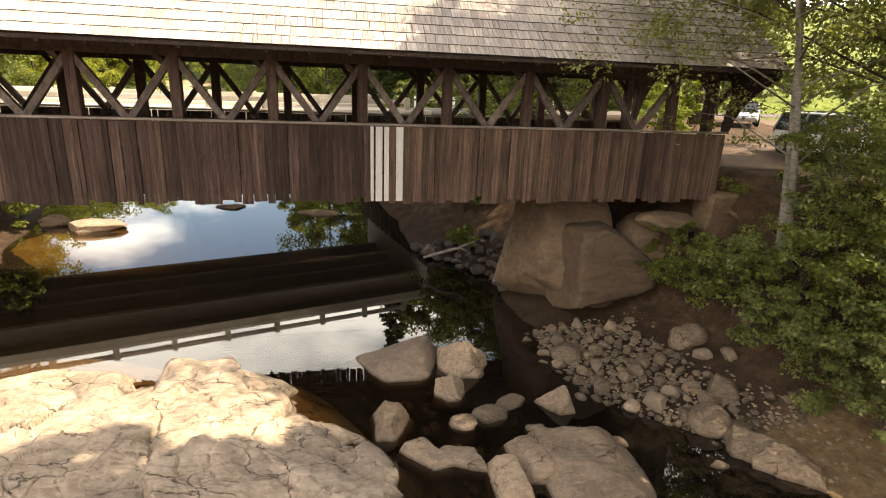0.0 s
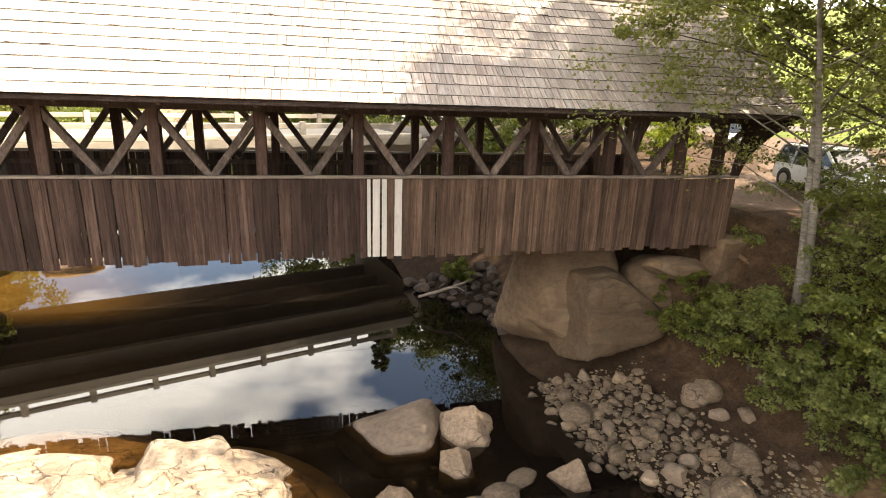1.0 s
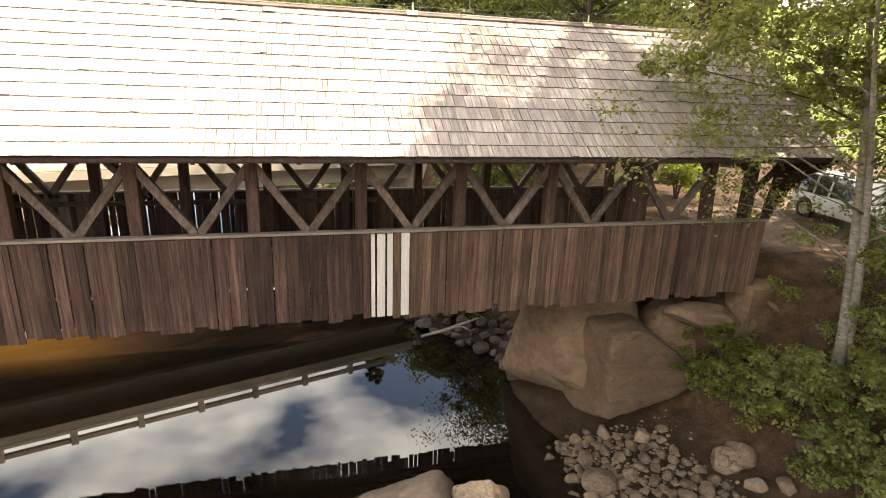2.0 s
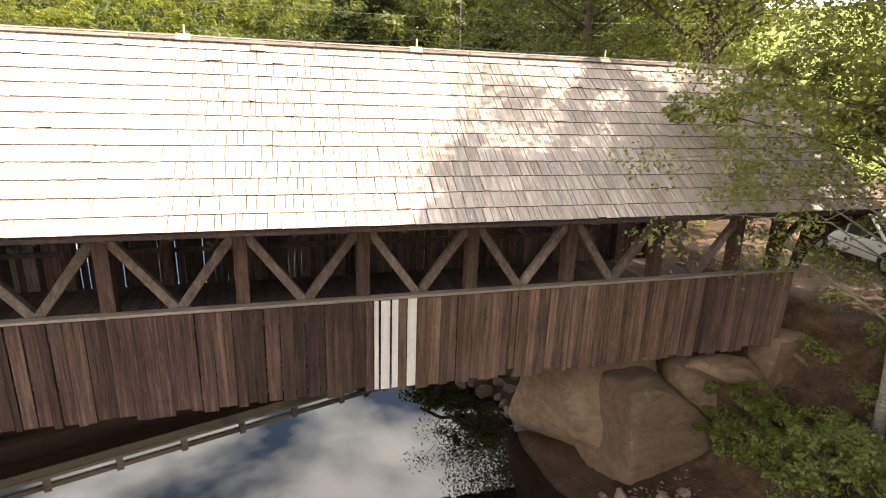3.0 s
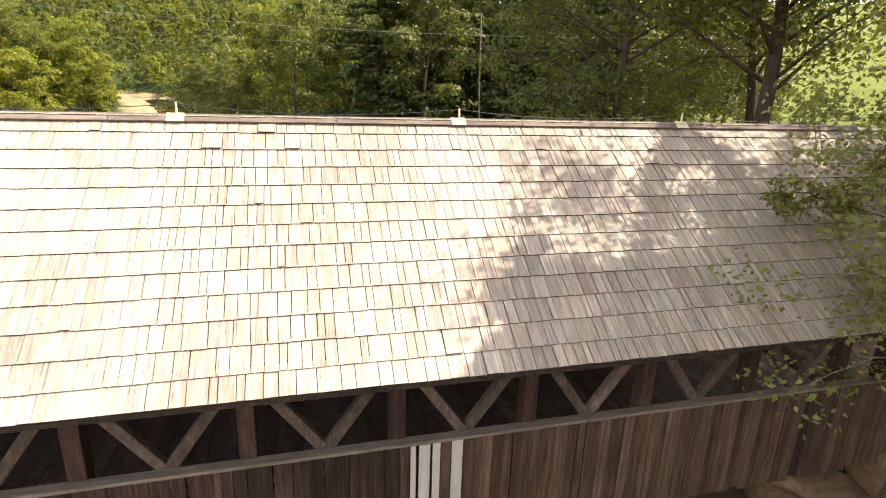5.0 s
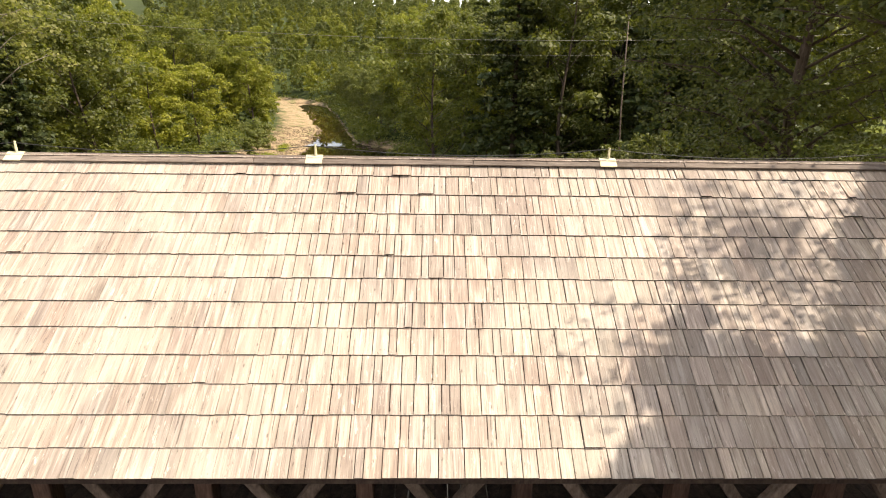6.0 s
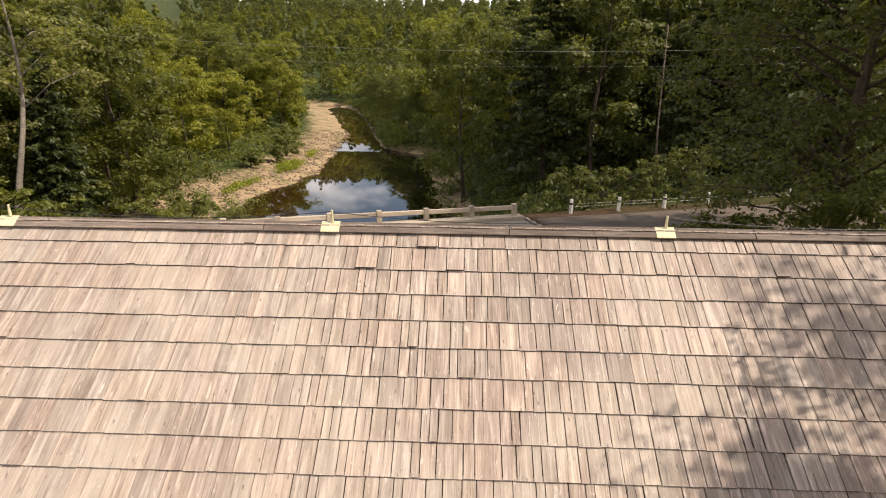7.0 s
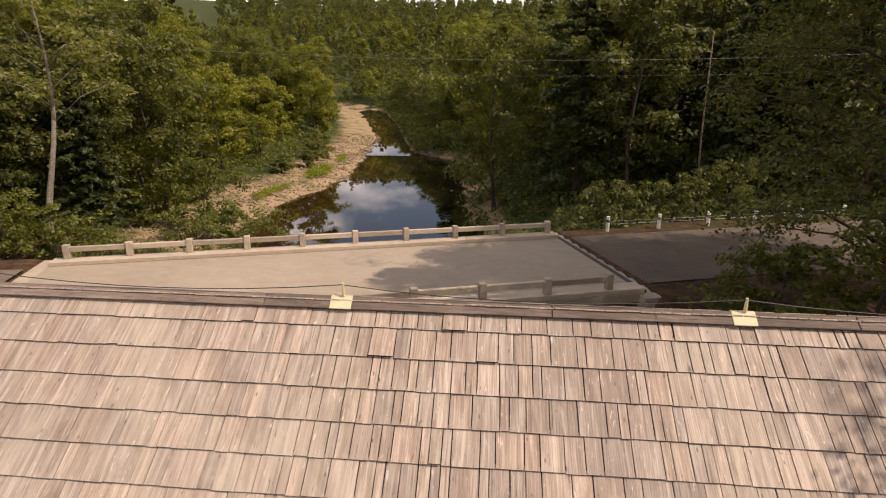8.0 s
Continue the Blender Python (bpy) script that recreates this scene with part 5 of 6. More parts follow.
def pebble(x, y, s):
    z = float(height(x, y)) + s * 0.2
    a, b0 = gr.uniform(0, 6.28), len(gv)
    k = gr.uniform(0.6, 1.0)
    for p in octa:
        px, py = p[0] * s, p[1] * s * k
        gv.append((x + px * math.cos(a) - py * math.sin(a), y + px * math.sin(a) + py * math.cos(a), z + p[2] * s * 0.8))
    gf.extend(tuple(b0 + i for i in f) for f in octf)


for _ in range(1500):
    y = gr.uniform(9.3, 15) if gr.random() < 0.9 else gr.uniform(7.5, 9.3)
    pebble(float(tab(y, EAST_EDGE)) + gr.uniform(-0.6, 3.6) * gr.random() ** 0.5, y, gr.uniform(0.02, 0.085))
for _ in range(2600):
    y = gr.uniform(52, 150)
    pebble(float(tab(y, WEST_EDGE)) - gr.uniform(-0.8, 10), y, gr.uniform(0.08, 0.34))
for _ in range(160):
    y = gr.uniform(114, 125)
    pebble(float(tab(y, EAST_EDGE)) + gr.uniform(-1.5, 3), y, gr.uniform(0.12, 0.5))
for _ in range(260):
    y = gr.uniform(127, 200)
    pebble(gr.uniform(float(tab(y, WEST_EDGE)), float(tab(y, EAST_EDGE))), y, gr.uniform(0.12, 0.55))
tagged(new("gravel", mesh_from("gravel", gv, gf, GRAVEL)), "tan gravel and pebbles of the stream bars", "gravel", kind="stuff")


# driftwood stranded on the rubble
dv, df = [], []
tube(dv, df, [(3.6, 21.2, 0.55), (4.3, 20.9, 0.85), (5.0, 21.0, 1.0), (5.6, 20.7, 1.35)], [0.05, 0.06, 0.055, 0.03], 7)
tube(dv, df, [(4.7, 20.95, 0.95), (5.0, 20.6, 1.1), (5.2, 20.3, 1.05)], [0.03, 0.025, 0.012], 6)
tagged(new("driftwood", mesh_from("driftwood", dv, df, GREYWOOD, True)), "bleached driftwood branch lying on the rubble", "driftwood")


# a bare fallen branch on the upstream bank
dv, df = [], []
bx, by = 8.6, 49.0
bz = gz(bx, by)
tube(dv, df, [(bx, by, bz - 0.2), (bx + 0.9, by - 0.3, bz + 1.3), (bx + 1.8, by - 0.5, bz + 2.0), (bx + 3.4, by - 0.4, bz + 3.0)], [0.09, 0.07, 0.05, 0.02], 7)
tube(dv, df, [(bx + 0.9, by - 0.3, bz + 1.3), (bx + 0.7, by - 0.4, bz + 2.2), (bx + 1.3, by - 0.5, bz + 2.9)], [0.05, 0.04, 0.012], 6)
tube(dv, df, [(bx + 1.8, by - 0.5, bz + 2.0), (bx + 2.6, by - 0.6, bz + 2.0), (bx + 3.2, by - 0.5, bz + 2.3)], [0.04, 0.03, 0.012], 6)
tagged(new("dead_branch", mesh_from("dead_branch", dv, df, GREYWOOD, True)), "bare pale dead branch leaning on the bank", "branch")


# ---- trees ----
def leaf_array(nprng, centres, radii, per, size, flat=0.65, droop=0.0, dome=0.6, out=0.35):
    """Leaf rhombs scattered in clumps; returns vertices and faces."""
    n = len(centres) * per
    c = np.repeat(np.array(centres), per, 0)
    r = np.repeat(np.array(radii), per)[:, None]
    d = nprng.normal(size=(n, 3))
    d /= np.linalg.norm(d, axis=1)[:, None]
    d[:, 2] = np.where(nprng.random(n) < dome, np.abs(d[:, 2]), d[:, 2])
    rad = nprng.random((n, 1)) ** 0.36
    p = c + d * rad * r * np.array([1, 1, flat])
    p[:, 2] -= droop * nprng.random(n) * r[:, 0]
    nrm_ = nprng.normal(size=(n, 3)) * 0.75 + np.array([0, 0, 0.85]) + d * out
    nrm_ /= np.linalg.norm(nrm_, axis=1)[:, None]
    t = nprng.normal(size=(n, 3))
    t -= nrm_ * (t * nrm_).sum(1)[:, None]
    t /= np.linalg.norm(t, axis=1)[:, None]
    b = np.cross(nrm_, t)
    s = size * nprng.uniform(0.65, 1.3, (n, 1))
    v = np.stack([p + t * s, p + b * s * 0.55 + nrm_ * s * 0.12, p - t * s * 0.8, p - b * s * 0.55 + nrm_ * s * 0.12], 1).reshape(-1, 3)
    f = np.arange(n * 4).reshape(n, 4)
    return v, f


def broadleaf(name, label, at, seed, tall, spread, base=0.3, trunk=0.2, leaf=0.24, clumps=110, per=60, leafm=None, barkm=None, lean=(0, 0), category="tree", clump=1.0, stems=1, droop=0.2, group="", rz=0.0, lift=(0.15, 0.55), lobes=()):
    """A tree: tapered trunk, limbs, twigs, and a crown of leaf clumps at their ends.
    lobes: long limbs that each carry a leafy mass of their own, (x, y, z, rx, ry, rz, clumps)."""
    r, nprng = random.Random(seed), np.random.default_rng(seed)
    vs, fs, tips = [], [], []
    for st in range(stems):
        ox, oy = (0, 0) if st == 0 else (r.uniform(-0.4, 0.4) * trunk * 4, r.uniform(-0.4, 0.4) * trunk * 4)
        bend = (lean[0] + r.uniform(-0.05, 0.05) * (1 + 3 * (stems > 1)), lean[1] + r.uniform(-0.05, 0.05) * (1 + 3 * (stems > 1)))
        H = tall * (1.0 if st == 0 else r.uniform(0.65, 0.95))

        def axis(t):
            wig = 0.02 * H
            return Vector((ox + bend[0] * H * t + wig * math.sin(t * 6 + seed), oy + bend[1] * H * t + wig * math.cos(t * 5 + seed * 2), H * t - (0.4 if t == 0 else 0)))

        ts = np.linspace(0, 0.94, 11)
        tube(vs, fs, [axis(t) for t in ts], [trunk * (1 - 0.88 * t ** 0.9) * (1.35 if t == 0 else 1) for t in ts], 8)
        limbs = max(6, int(clumps / stems / 7))
        for i in range(limbs):
            t0 = base + (0.93 - base) * (i + r.random()) / limbs
            a = i * 2.4 + r.uniform(-0.5, 0.5)
            k = (t0 - base) / (1 - base)
            reach = spread * (0.35 + 0.75 * math.sin(math.pi * (0.18 + 0.80 * k)) ** 0.8) * r.uniform(0.7, 1.12)
            p0 = axis(t0)
            rise = r.uniform(*lift) * reach + 0.1 * H * (1 - k) * 0.5
            end = p0 + Vector((math.cos(a) * reach, math.sin(a) * reach, rise))
            mid = p0.lerp(end, 0.5) + Vector((0, 0, 0.12 * reach))
            tube(vs, fs, [p0, mid, end], [trunk * 0.29 * (1 - t0 * 0.6), trunk * 0.15 * (1 - t0 * 0.5), trunk * 0.04], 5)
            for j in range(max(3, int(clumps / stems / limbs))):
                q = r.uniform(0.35, 1.05)
                s0 = p0.lerp(mid, q * 2) if q < 0.5 else mid.lerp(end, q * 2 - 1)
                tip = s0 + Vector((r.gauss(0, 0.3), r.gauss(0, 0.3), r.gauss(0.05, 0.22))) * (0.45 * spread + 0.3)
                if j % 2 == 0:
                    tube(vs, fs, [s0, s0.lerp(tip, 0.6) + Vector((0, 0, 0.04)), tip], [trunk * 0.07, trunk * 0.045, trunk * 0.02], 4)
                tips.append(tip)
        tips.append(axis(0.97))
    tips = [t for t in tips if t.z > 0.12 * tall * base]
    radii = [clump * spread * r.uniform(0.13, 0.27) for _ in tips]
    for lx, ly, lz, ax, ay, az, count in lobes:
        c = Vector((lx - at[0], ly - at[1], lz - at[2]))
        p0 = axis(max(0.2, min(0.85, (c.z - 0.35 * math.hypot(c.x, c.y)) / tall)))
        mid = p0.lerp(c, 0.55) + Vector((0, 0, 0.06 * (c - p0).length))
        tube(vs, fs, [p0, mid, c], [trunk * 0.25, trunk * 0.15, trunk * 0.06], 6)
        for j in range(count):
            d = Vector((r.gauss(0, 1), r.gauss(0, 1), r.gauss(0, 1))).normalized() * r.random() ** 0.33
            tip = c + Vector((d.x * ax, d.y * ay, d.z * az))
            if j % 2 == 0:
                tube(vs, fs, [c, c.lerp(tip, 0.6) + Vector((0, 0, 0.05)), tip], [trunk * 0.09, trunk * 0.05, trunk * 0.02], 4)
            tips.append(tip)
            radii.append(r.uniform(0.24, 0.46) * min(1.6, max(1.0, ax / 1.6)))
    lv, lf = leaf_array(nprng, [tuple(t) for t in tips], radii, per, leaf, 0.6, droop, out=0.9)
    tree = thing(name, label, category, at, rz, group)
    part("trunk", mesh_from("trunk", vs, fs, barkm or BARK, True), None, tree)
    part("crown", fast_mesh("crown", lv, lf, leafm or LEAF_MAPLE), None, tree)
    return tree


def conifer(name, label, at, seed, tall, spread, leafm=None, per=26, leaf=0.34, rows=26):
    r, nprng = random.Random(seed), np.random.default_rng(seed)
    vs, fs = [], []
    tube(vs, fs, [(0.1 * math.sin(t * 5), 0.1 * math.cos(t * 4), tall * t - (0.4 if t == 0 else 0)) for t in np.linspace(0, 1, 9)], [0.016 * tall * (1 - 0.93 * t) for t in np.linspace(0, 1, 9)], 7)
    cs, rs = [], []
    for i in range(rows):
        t = 0.14 + 0.85 * i / rows
        reach = spread * (1 - t) ** 0.75 * r.uniform(0.75, 1.15) + 0.15
        for j in range(5 if t < 0.7 else 4):
            a = i * 1.9 + j * 6.28 / 5 + r.uniform(-0.3, 0.3)
            L = reach * r.uniform(0.7, 1.15)
            p0 = Vector((0, 0, tall * t))
            end = p0 + Vector((math.cos(a) * L, math.sin(a) * L, -0.16 * L + 0.1))
            tube(vs, fs, [p0, end], [0.03, 0.008], 4)
            for q in (0.45, 0.72, 0.97):
                if L * q > 0.5 or q > 0.9:
                    cs.append(tuple(p0.lerp(end, q)))
                    rs.append(0.20 * L * (1.15 - 0.35 * q) + 0.14)
    lv, lf = leaf_array(nprng, cs, rs, per, leaf, 0.32, 0.25)
    tree = thing(name, label, "tree", at)
    part("trunk", mesh_from("trunk", vs, fs, BARK, True), None, tree)
    part("crown", fast_mesh("crown", lv, lf, leafm or LEAF_PINE), None, tree)
    return tree


# the leaning birch by the bridge end, and the trees round the approach
broadleaf("birch_tree", "tall twin-stemmed birch leaning over the bridge roof", (12.15, 12.5, gz(12.15, 12.5)), 61, 14.0, 4.0, 0.26, 0.13, 0.062, 260, 105, LEAF_BIRCH, BIRCHBARK, (-0.15, 0.02), "birch", 0.85, 2, 0.3, lift=(0.0, 0.4))
broadleaf("tree", "leafy maple spreading over the bridge end", (14.4, 11.4, gz(14.4, 11.4)), 62, 11.5, 6.0, 0.20, 0.15, 0.064, 275, 110, LEAF_OLIVE, BARK, (-0.24, 0.06), "tree", 0.8, 1, 0.25, lift=(0.02, 0.35),
          lobes=((8.0, 15.0, 10.1, 0.8, 0.6, 0.4, 9), (9.4, 14.3, 10.6, 1.1, 0.9, 0.6, 14), (10.8, 13.2, 9.7, 1.2, 0.9, 0.8, 15), (11.5, 13.0, 11.2, 1.2, 1.0, 0.8, 13), (12.2, 12.6, 9.6, 1.0, 0.9, 0.6, 9), (13.2, 12.4, 10.6, 1.3, 1.1, 1.0, 15), (14.0, 12.0, 8.8, 1.2, 1.0, 0.9, 13)))
# its high lobes stay out of view, set to cast the roof's shadow
broadleaf("birch_tree", "tall slim birch beside the approach lane, added to shade the roof", (16.9, 12.4, gz(16.9, 12.4)), 67, 17.7, 4.4, 0.42, 0.16, 0.10, 74, 80, LEAF_BIRCH, BIRCHBARK, (-0.05, 0.02), "birch", 0.95, 1, 0.4,
          lobes=((9.85, 12.7, 16.5, 1.9, 1.35, 0.7, 60), (10.9, 13.35, 16.8, 1.4, 0.55, 0.5, 30), (8.75, 13.75, 16.5, 0.6, 0.5, 0.5, 14), (11.95, 15.6, 17.5, 0.5, 1.2, 0.5, 14), (13.4, 15.3, 17.5, 1.0, 0.9, 0.5, 8), (13.6, 13.5, 17.5, 1.3, 0.9, 0.6, 15), (15.6, 14.6, 17.5, 1.7, 1.4, 0.8, 15)))
# lobes added above the view to shade the bank below the bridge
broadleaf("tree", "big shade tree behind the bridge end", (16.5, 25.5, gz(16.5, 25.5)), 63, 20.0, 6.8, 0.30, 0.40, 0.15, 230, 64, LEAF_DARK, BARK, (-0.02, 0.0),
          lobes=((16.5, 20.8, 17.2, 3.0, 2.2, 1.4, 60), (14.6, 23.0, 16.8, 2.6, 2.0, 1.3, 50), (18.5, 23.5, 18.0, 2.6, 2.2, 1.3, 40)))
broadleaf("tree", "big shade tree beside the lane", (22.0, 32.0, gz(22.0, 32.0)), 64, 22.0, 7.0, 0.30, 0.36, 0.16, 230, 64, LEAF_DARK, BARK)
# unseen upper lobes, added to throw shade on the concrete deck and road
broadleaf("tree", "dense dark maple hanging over the road", (16.0, 32.8, gz(16.0, 32.8)), 66, 21.0, 6.6, 0.03, 0.34, 0.105, 460, 100, LEAF_DARK, BARK, (-0.04, 0.0), lift=(-0.1, 0.4),
          lobes=((8.4, 31.0, 20.6, 2.2, 2.0, 1.2, 70), (10.4, 34.6, 20.8, 2.4, 2.2, 1.2, 80), (13.4, 32.6, 21.0, 2.4, 2.4, 1.2, 70), (14.6, 36.6, 21.0, 2.6, 2.2, 1.2, 70), (18.6, 35.6, 20.5, 2.8, 2.6, 1.2, 80), (22.0, 37.4, 20.5, 2.8, 2.6, 1.2, 70), (25.5, 38.6, 20.5, 2.6, 2.4, 1.2, 50)))
broadleaf("shrub", "bright yellow-green shrub behind the portal", (14.6, 22.6, gz(14.6, 22.6)), 65, 2.2, 1.3, 0.05, 0.05, 0.08, 50, 60, LEAF_BRIGHT, BARK, (0, 0), "shrub", 1.2, 3)
# trees outside the view; crowns and lobes placed to shade ledge, shore and lane
for i, (x, y, h, sp) in enumerate([(14.8, 0.6, 25, 5.0), (12.8, -3.2, 31, 6.0), (14.5, -5.5, 28, 6.6), (14.0, -8.5, 23, 6.4), (20.5, 10.5, 20, 5.6), (22.4, 16.2, 13, 4.2), (26.0, 13.5, 20, 6.0), (12.0, -14.0, 18, 6.0)]):
    broadleaf("tree", "dense dark-leaved tree out of view, added to shade the bank", (x, y, gz(x, y)), 70 + i, h, sp, 0.16, 0.22, 0.30 if y < 6 else 0.17, 270 if y < 4 else 120 if y < 6 else 95, 84, LEAF_DARK, BARK, (-0.05, 0), lobes=() if i else ((5.4, 5.1, 16.5, 2.4, 2.2, 1.2, 34), (8.4, 5.3, 17.4, 2.2, 2.1, 1.2, 34), (11.6, 4.9, 18.4, 2.4, 2.2, 1.2, 40), (12.9, 5.9, 16.4, 2.2, 2.0, 1.2, 50), (16.8, 6.3, 16.0, 2.4, 1.8, 1.2, 40)))
shrub_spots = [(10.5, 13.3, 1.8, 1.1), (10.9, 12.4, 1.9, 1.2), (11.6, 11.2, 2.4, 1.4), (13.0, 11.0, 2.3, 1.5), (12.6, 9.6, 2.5, 1.4), (11.6, 9.9, 1.7, 1.2), (13.9, 9.8, 2.8, 1.6), (13.6, 8.2, 2.6, 1.5), (10.7, 14.2, 1.6, 0.9), (15.2, 10.8, 2.2, 1.5), (12.3, 7.4, 2.0, 1.3), (13.2, 9.0, 2.7, 1.6), (14.4, 8.4, 2.8, 1.6), (12.1, 8.7, 2.2, 1.4), (15.6, 9.4, 2.8, 1.7), (14.2, 10.9, 2.2, 1.5), (12.0, 10.6, 2.1, 1.3), (11.3, 8.3, 1.4, 1.1), (11.0, 10.6, 1.5, 1.0), (13.0, 6.6, 2.2, 1.4), (12.4, 11.8, 3.2, 1.5), (13.6, 12.4, 2.8, 1.5)]
for i, (x, y, h, sp) in enumerate(shrub_spots):
    broadleaf("shrub", "green leafy sapling shrub on the bank", (x, y, gz(x, y)), 90 + i, h * 1.2, sp * 1.25, 0.10, 0.035, 0.058, 52, 78, LEAF_SHRUB if i % 4 else LEAF_MAPLE, BARK, (-0.14, -0.08), "shrub", 0.85, 3, 0.3, "bank shrubs", lift=(-0.05, 0.4))
for i, (x, y, h) in enumerate([(41.5, 55.0, 19), (36.5, 62.0, 21), (47.5, 60.0, 20)]):
    broadleaf("tree", "dark-leaved tree of the wood behind the lane", (x, y, gz(x, y)), 141 + i, h, 5.6, 0.06, 0.24, 0.22, 130, 80, LEAF_DARK, BARK, clump=1.15)

# upstream woods: a few grown kinds, then copies turned and scaled
tr = random.Random(40)
mid_kinds = [
    broadleaf("tree", "full green maple of the stream-side wood", (-33, 62, gz(-33, 62)), 201, 17, 5.6, 0.10, 0.22, 0.22, 120, 92, LEAF_MAPLE, clump=1.15),
    broadleaf("tree", "full green tree of the stream-side wood", (-40, 56, gz(-40, 56)), 202, 19, 5.0, 0.10, 0.22, 0.24, 120, 88, LEAF_HILL, clump=1.15),
    broadleaf("tree", "yellow-green tree of the stream-side wood", (-38, 84, gz(-38, 84)), 203, 14, 4.6, 0.08, 0.18, 0.22, 100, 88, LEAF_GOLD, clump=1.15),
    broadleaf("tree", "dark green tree of the stream-side wood", (12, 62, gz(12, 62)), 204, 19, 5.4, 0.08, 0.22, 0.24, 120, 92, LEAF_DARK, clump=1.15),
]
pine_kinds = [
    conifer("pine_tree", "tall dark pine of the stream-side wood", (20, 58, gz(20, 58)), 211, 22, 4.6),
    conifer("pine_tree", "tall dark pine of the stream-side wood", (30, 66, gz(30, 66)), 212, 18, 4.0),
]
spots = [(-33, 62), (-40, 56), (-38, 84), (12, 62), (20, 58), (30, 66)]


def plant(kinds, x, y, lo=0.75, hi=1.15):
    k = tr.choice(kinds)
    s = tr.uniform(lo, hi)
    c = copy_thing(k, pose(x, y, gz(x, y) - 0.1, tr.uniform(-3, 3), tr.uniform(-3, 3), tr.uniform(0, 360)))
    c.scale = (s, s, s * tr.uniform(0.92, 1.1))
    spots.append((x, y))


def grow(n, xa, xb, ya, yb, kinds, gap, ok, lo=0.75, hi=1.15):
    tries = 0
    while n and tries < 4000:
        tries += 1
        x, y = tr.uniform(xa, xb), tr.uniform(ya, yb)
        if ok(x, y) and all((x - a) ** 2 + (y - b) ** 2 > gap * gap for a, b in spots):
            plant(kinds, x, y, lo, hi)
            n -= 1


def de(x, y):
    return x - float(tab(y, EAST_EDGE))


def dw(x, y):
    return float(tab(y, WEST_EDGE)) - x


def pole_view(x, y):
    """The cleared strip of the power line."""
    return 6.5 < x < 20.5 and y < 58


def off_road(x, y):
    v = (x - ROAD_O.x) * ROAD_V.x + (y - ROAD_O.y) * ROAD_V.y
    return abs(v) > 7.5


grow(34, -75, -20, 42, 76, [mid_kinds[0], mid_kinds[3], mid_kinds[0], mid_kinds[3]] + pine_kinds[1:], 4.4, lambda x, y: dw(x, y) > (12 if y > 66 else 10) and off_road(x, y), 0.7, 1.1)
grow(85, -115, -20, 76, 155, mid_kinds[:3] + [mid_kinds[1], mid_kinds[2]] + pine_kinds[1:], 4.4, lambda x, y: dw(x, y) > 14 and off_road(x, y), 0.6, 1.1)
grow(64, -8, 60, 45, 125, [mid_kinds[3], mid_kinds[0], mid_kinds[1], mid_kinds[3], mid_kinds[2]] + pine_kinds[:1], 4.2, lambda x, y: (4.0 if y > 95 else 2.2) < de(x, y) < 60 and off_road(x, y) and not (x > 34 and y < 70) and not pole_view(x, y))
for i in range(24):
    y = 124 + 4.6 * i
    plant([mid_kinds[0], mid_kinds[3], mid_kinds[3]], float(tab(y, EAST_EDGE)) + 6.8 + tr.uniform(-0.6, 1.6), y, 0.42, 0.62)
grow(10, -70, -33, 24, 46, mid_kinds[:2], 5.5, lambda x, y: dw(x, y) > 7 and off_road(x, y))

# distant forest on the rising hills, one sheet of crowns
fr_rng = np.random.default_rng(9)


def crown_cloud(kind, n, leaf=0.62):
    """Leaf rhombs of one far crown, at its base."""
    t = fr_rng.random(46)
    a = fr_rng.uniform(0, 6.28, 46)
    if kind == "pine":
        z, rad = 2.0 + 17 * t, 3.6 * (1 - t) + 0.3
        rs = 0.9 * (1 - t) + 0.35
    else:
        z = 2.5 + 12.5 * t
        rad = 4.6 * np.sin(math.pi * (0.12 + 0.8 * t)) * fr_rng.uniform(0.4, 1.0, 46)
        rs = fr_rng.uniform(0.9, 1.7, 46)
    c = np.stack([np.cos(a) * rad, np.sin(a) * rad, z], 1)
    return leaf_array(fr_rng, c, rs, n, leaf, 0.7, out=1.3)


clouds = {k: [crown_cloud(k, 22) for _ in range(4)] for k in ("leafy", "pine")}


def forest(n, xa, xb, ya, yb, gap, ok, lo, hi, material, pines, label):
    allv, allf, base, tries = [], [], 0, 0
    while n and tries < 9000:
        tries += 1
        x, y = tr.uniform(xa, xb), tr.uniform(ya, yb)
        if not ok(x, y) or any((x - a) ** 2 + (y - b) ** 2 < gap * gap for a, b in spots):
            continue
        spots.append((x, y))
        v, f = clouds["pine" if tr.random() < pines else "leafy"][tr.randrange(4)]
        s, a = tr.uniform(lo, hi), tr.uniform(0, 6.28)
        w = np.stack([v[:, 0] * math.cos(a) - v[:, 1] * math.sin(a), v[:, 0] * math.sin(a) + v[:, 1] * math.cos(a), v[:, 2] * tr.uniform(0.85, 1.15)], 1) * s
        allv.append(w + np.array([x, y, gz(x, y) - 0.8]))
        allf.append(f + base)
        base += len(v)
        n -= 1
    tagged(new("distant_forest", fast_mesh("distant_forest", np.concatenate(allv), np.concatenate(allf), material)), label, "forest", kind="stuff")


def clear(x, y):
    """Off the stream and its bars."""
    wide = 7.0 if y < 250 else 3.0
    bearing = math.degrees(math.atan2(x + 0.6, y - 11.5))
    return (de(x, y) > 2.5 or dw(x, y) > wide + 5) and not (x > 34 and y < 135) and not (-14.6 < bearing < -4.5 and y < (232 if bearing < -8.9 else 185))


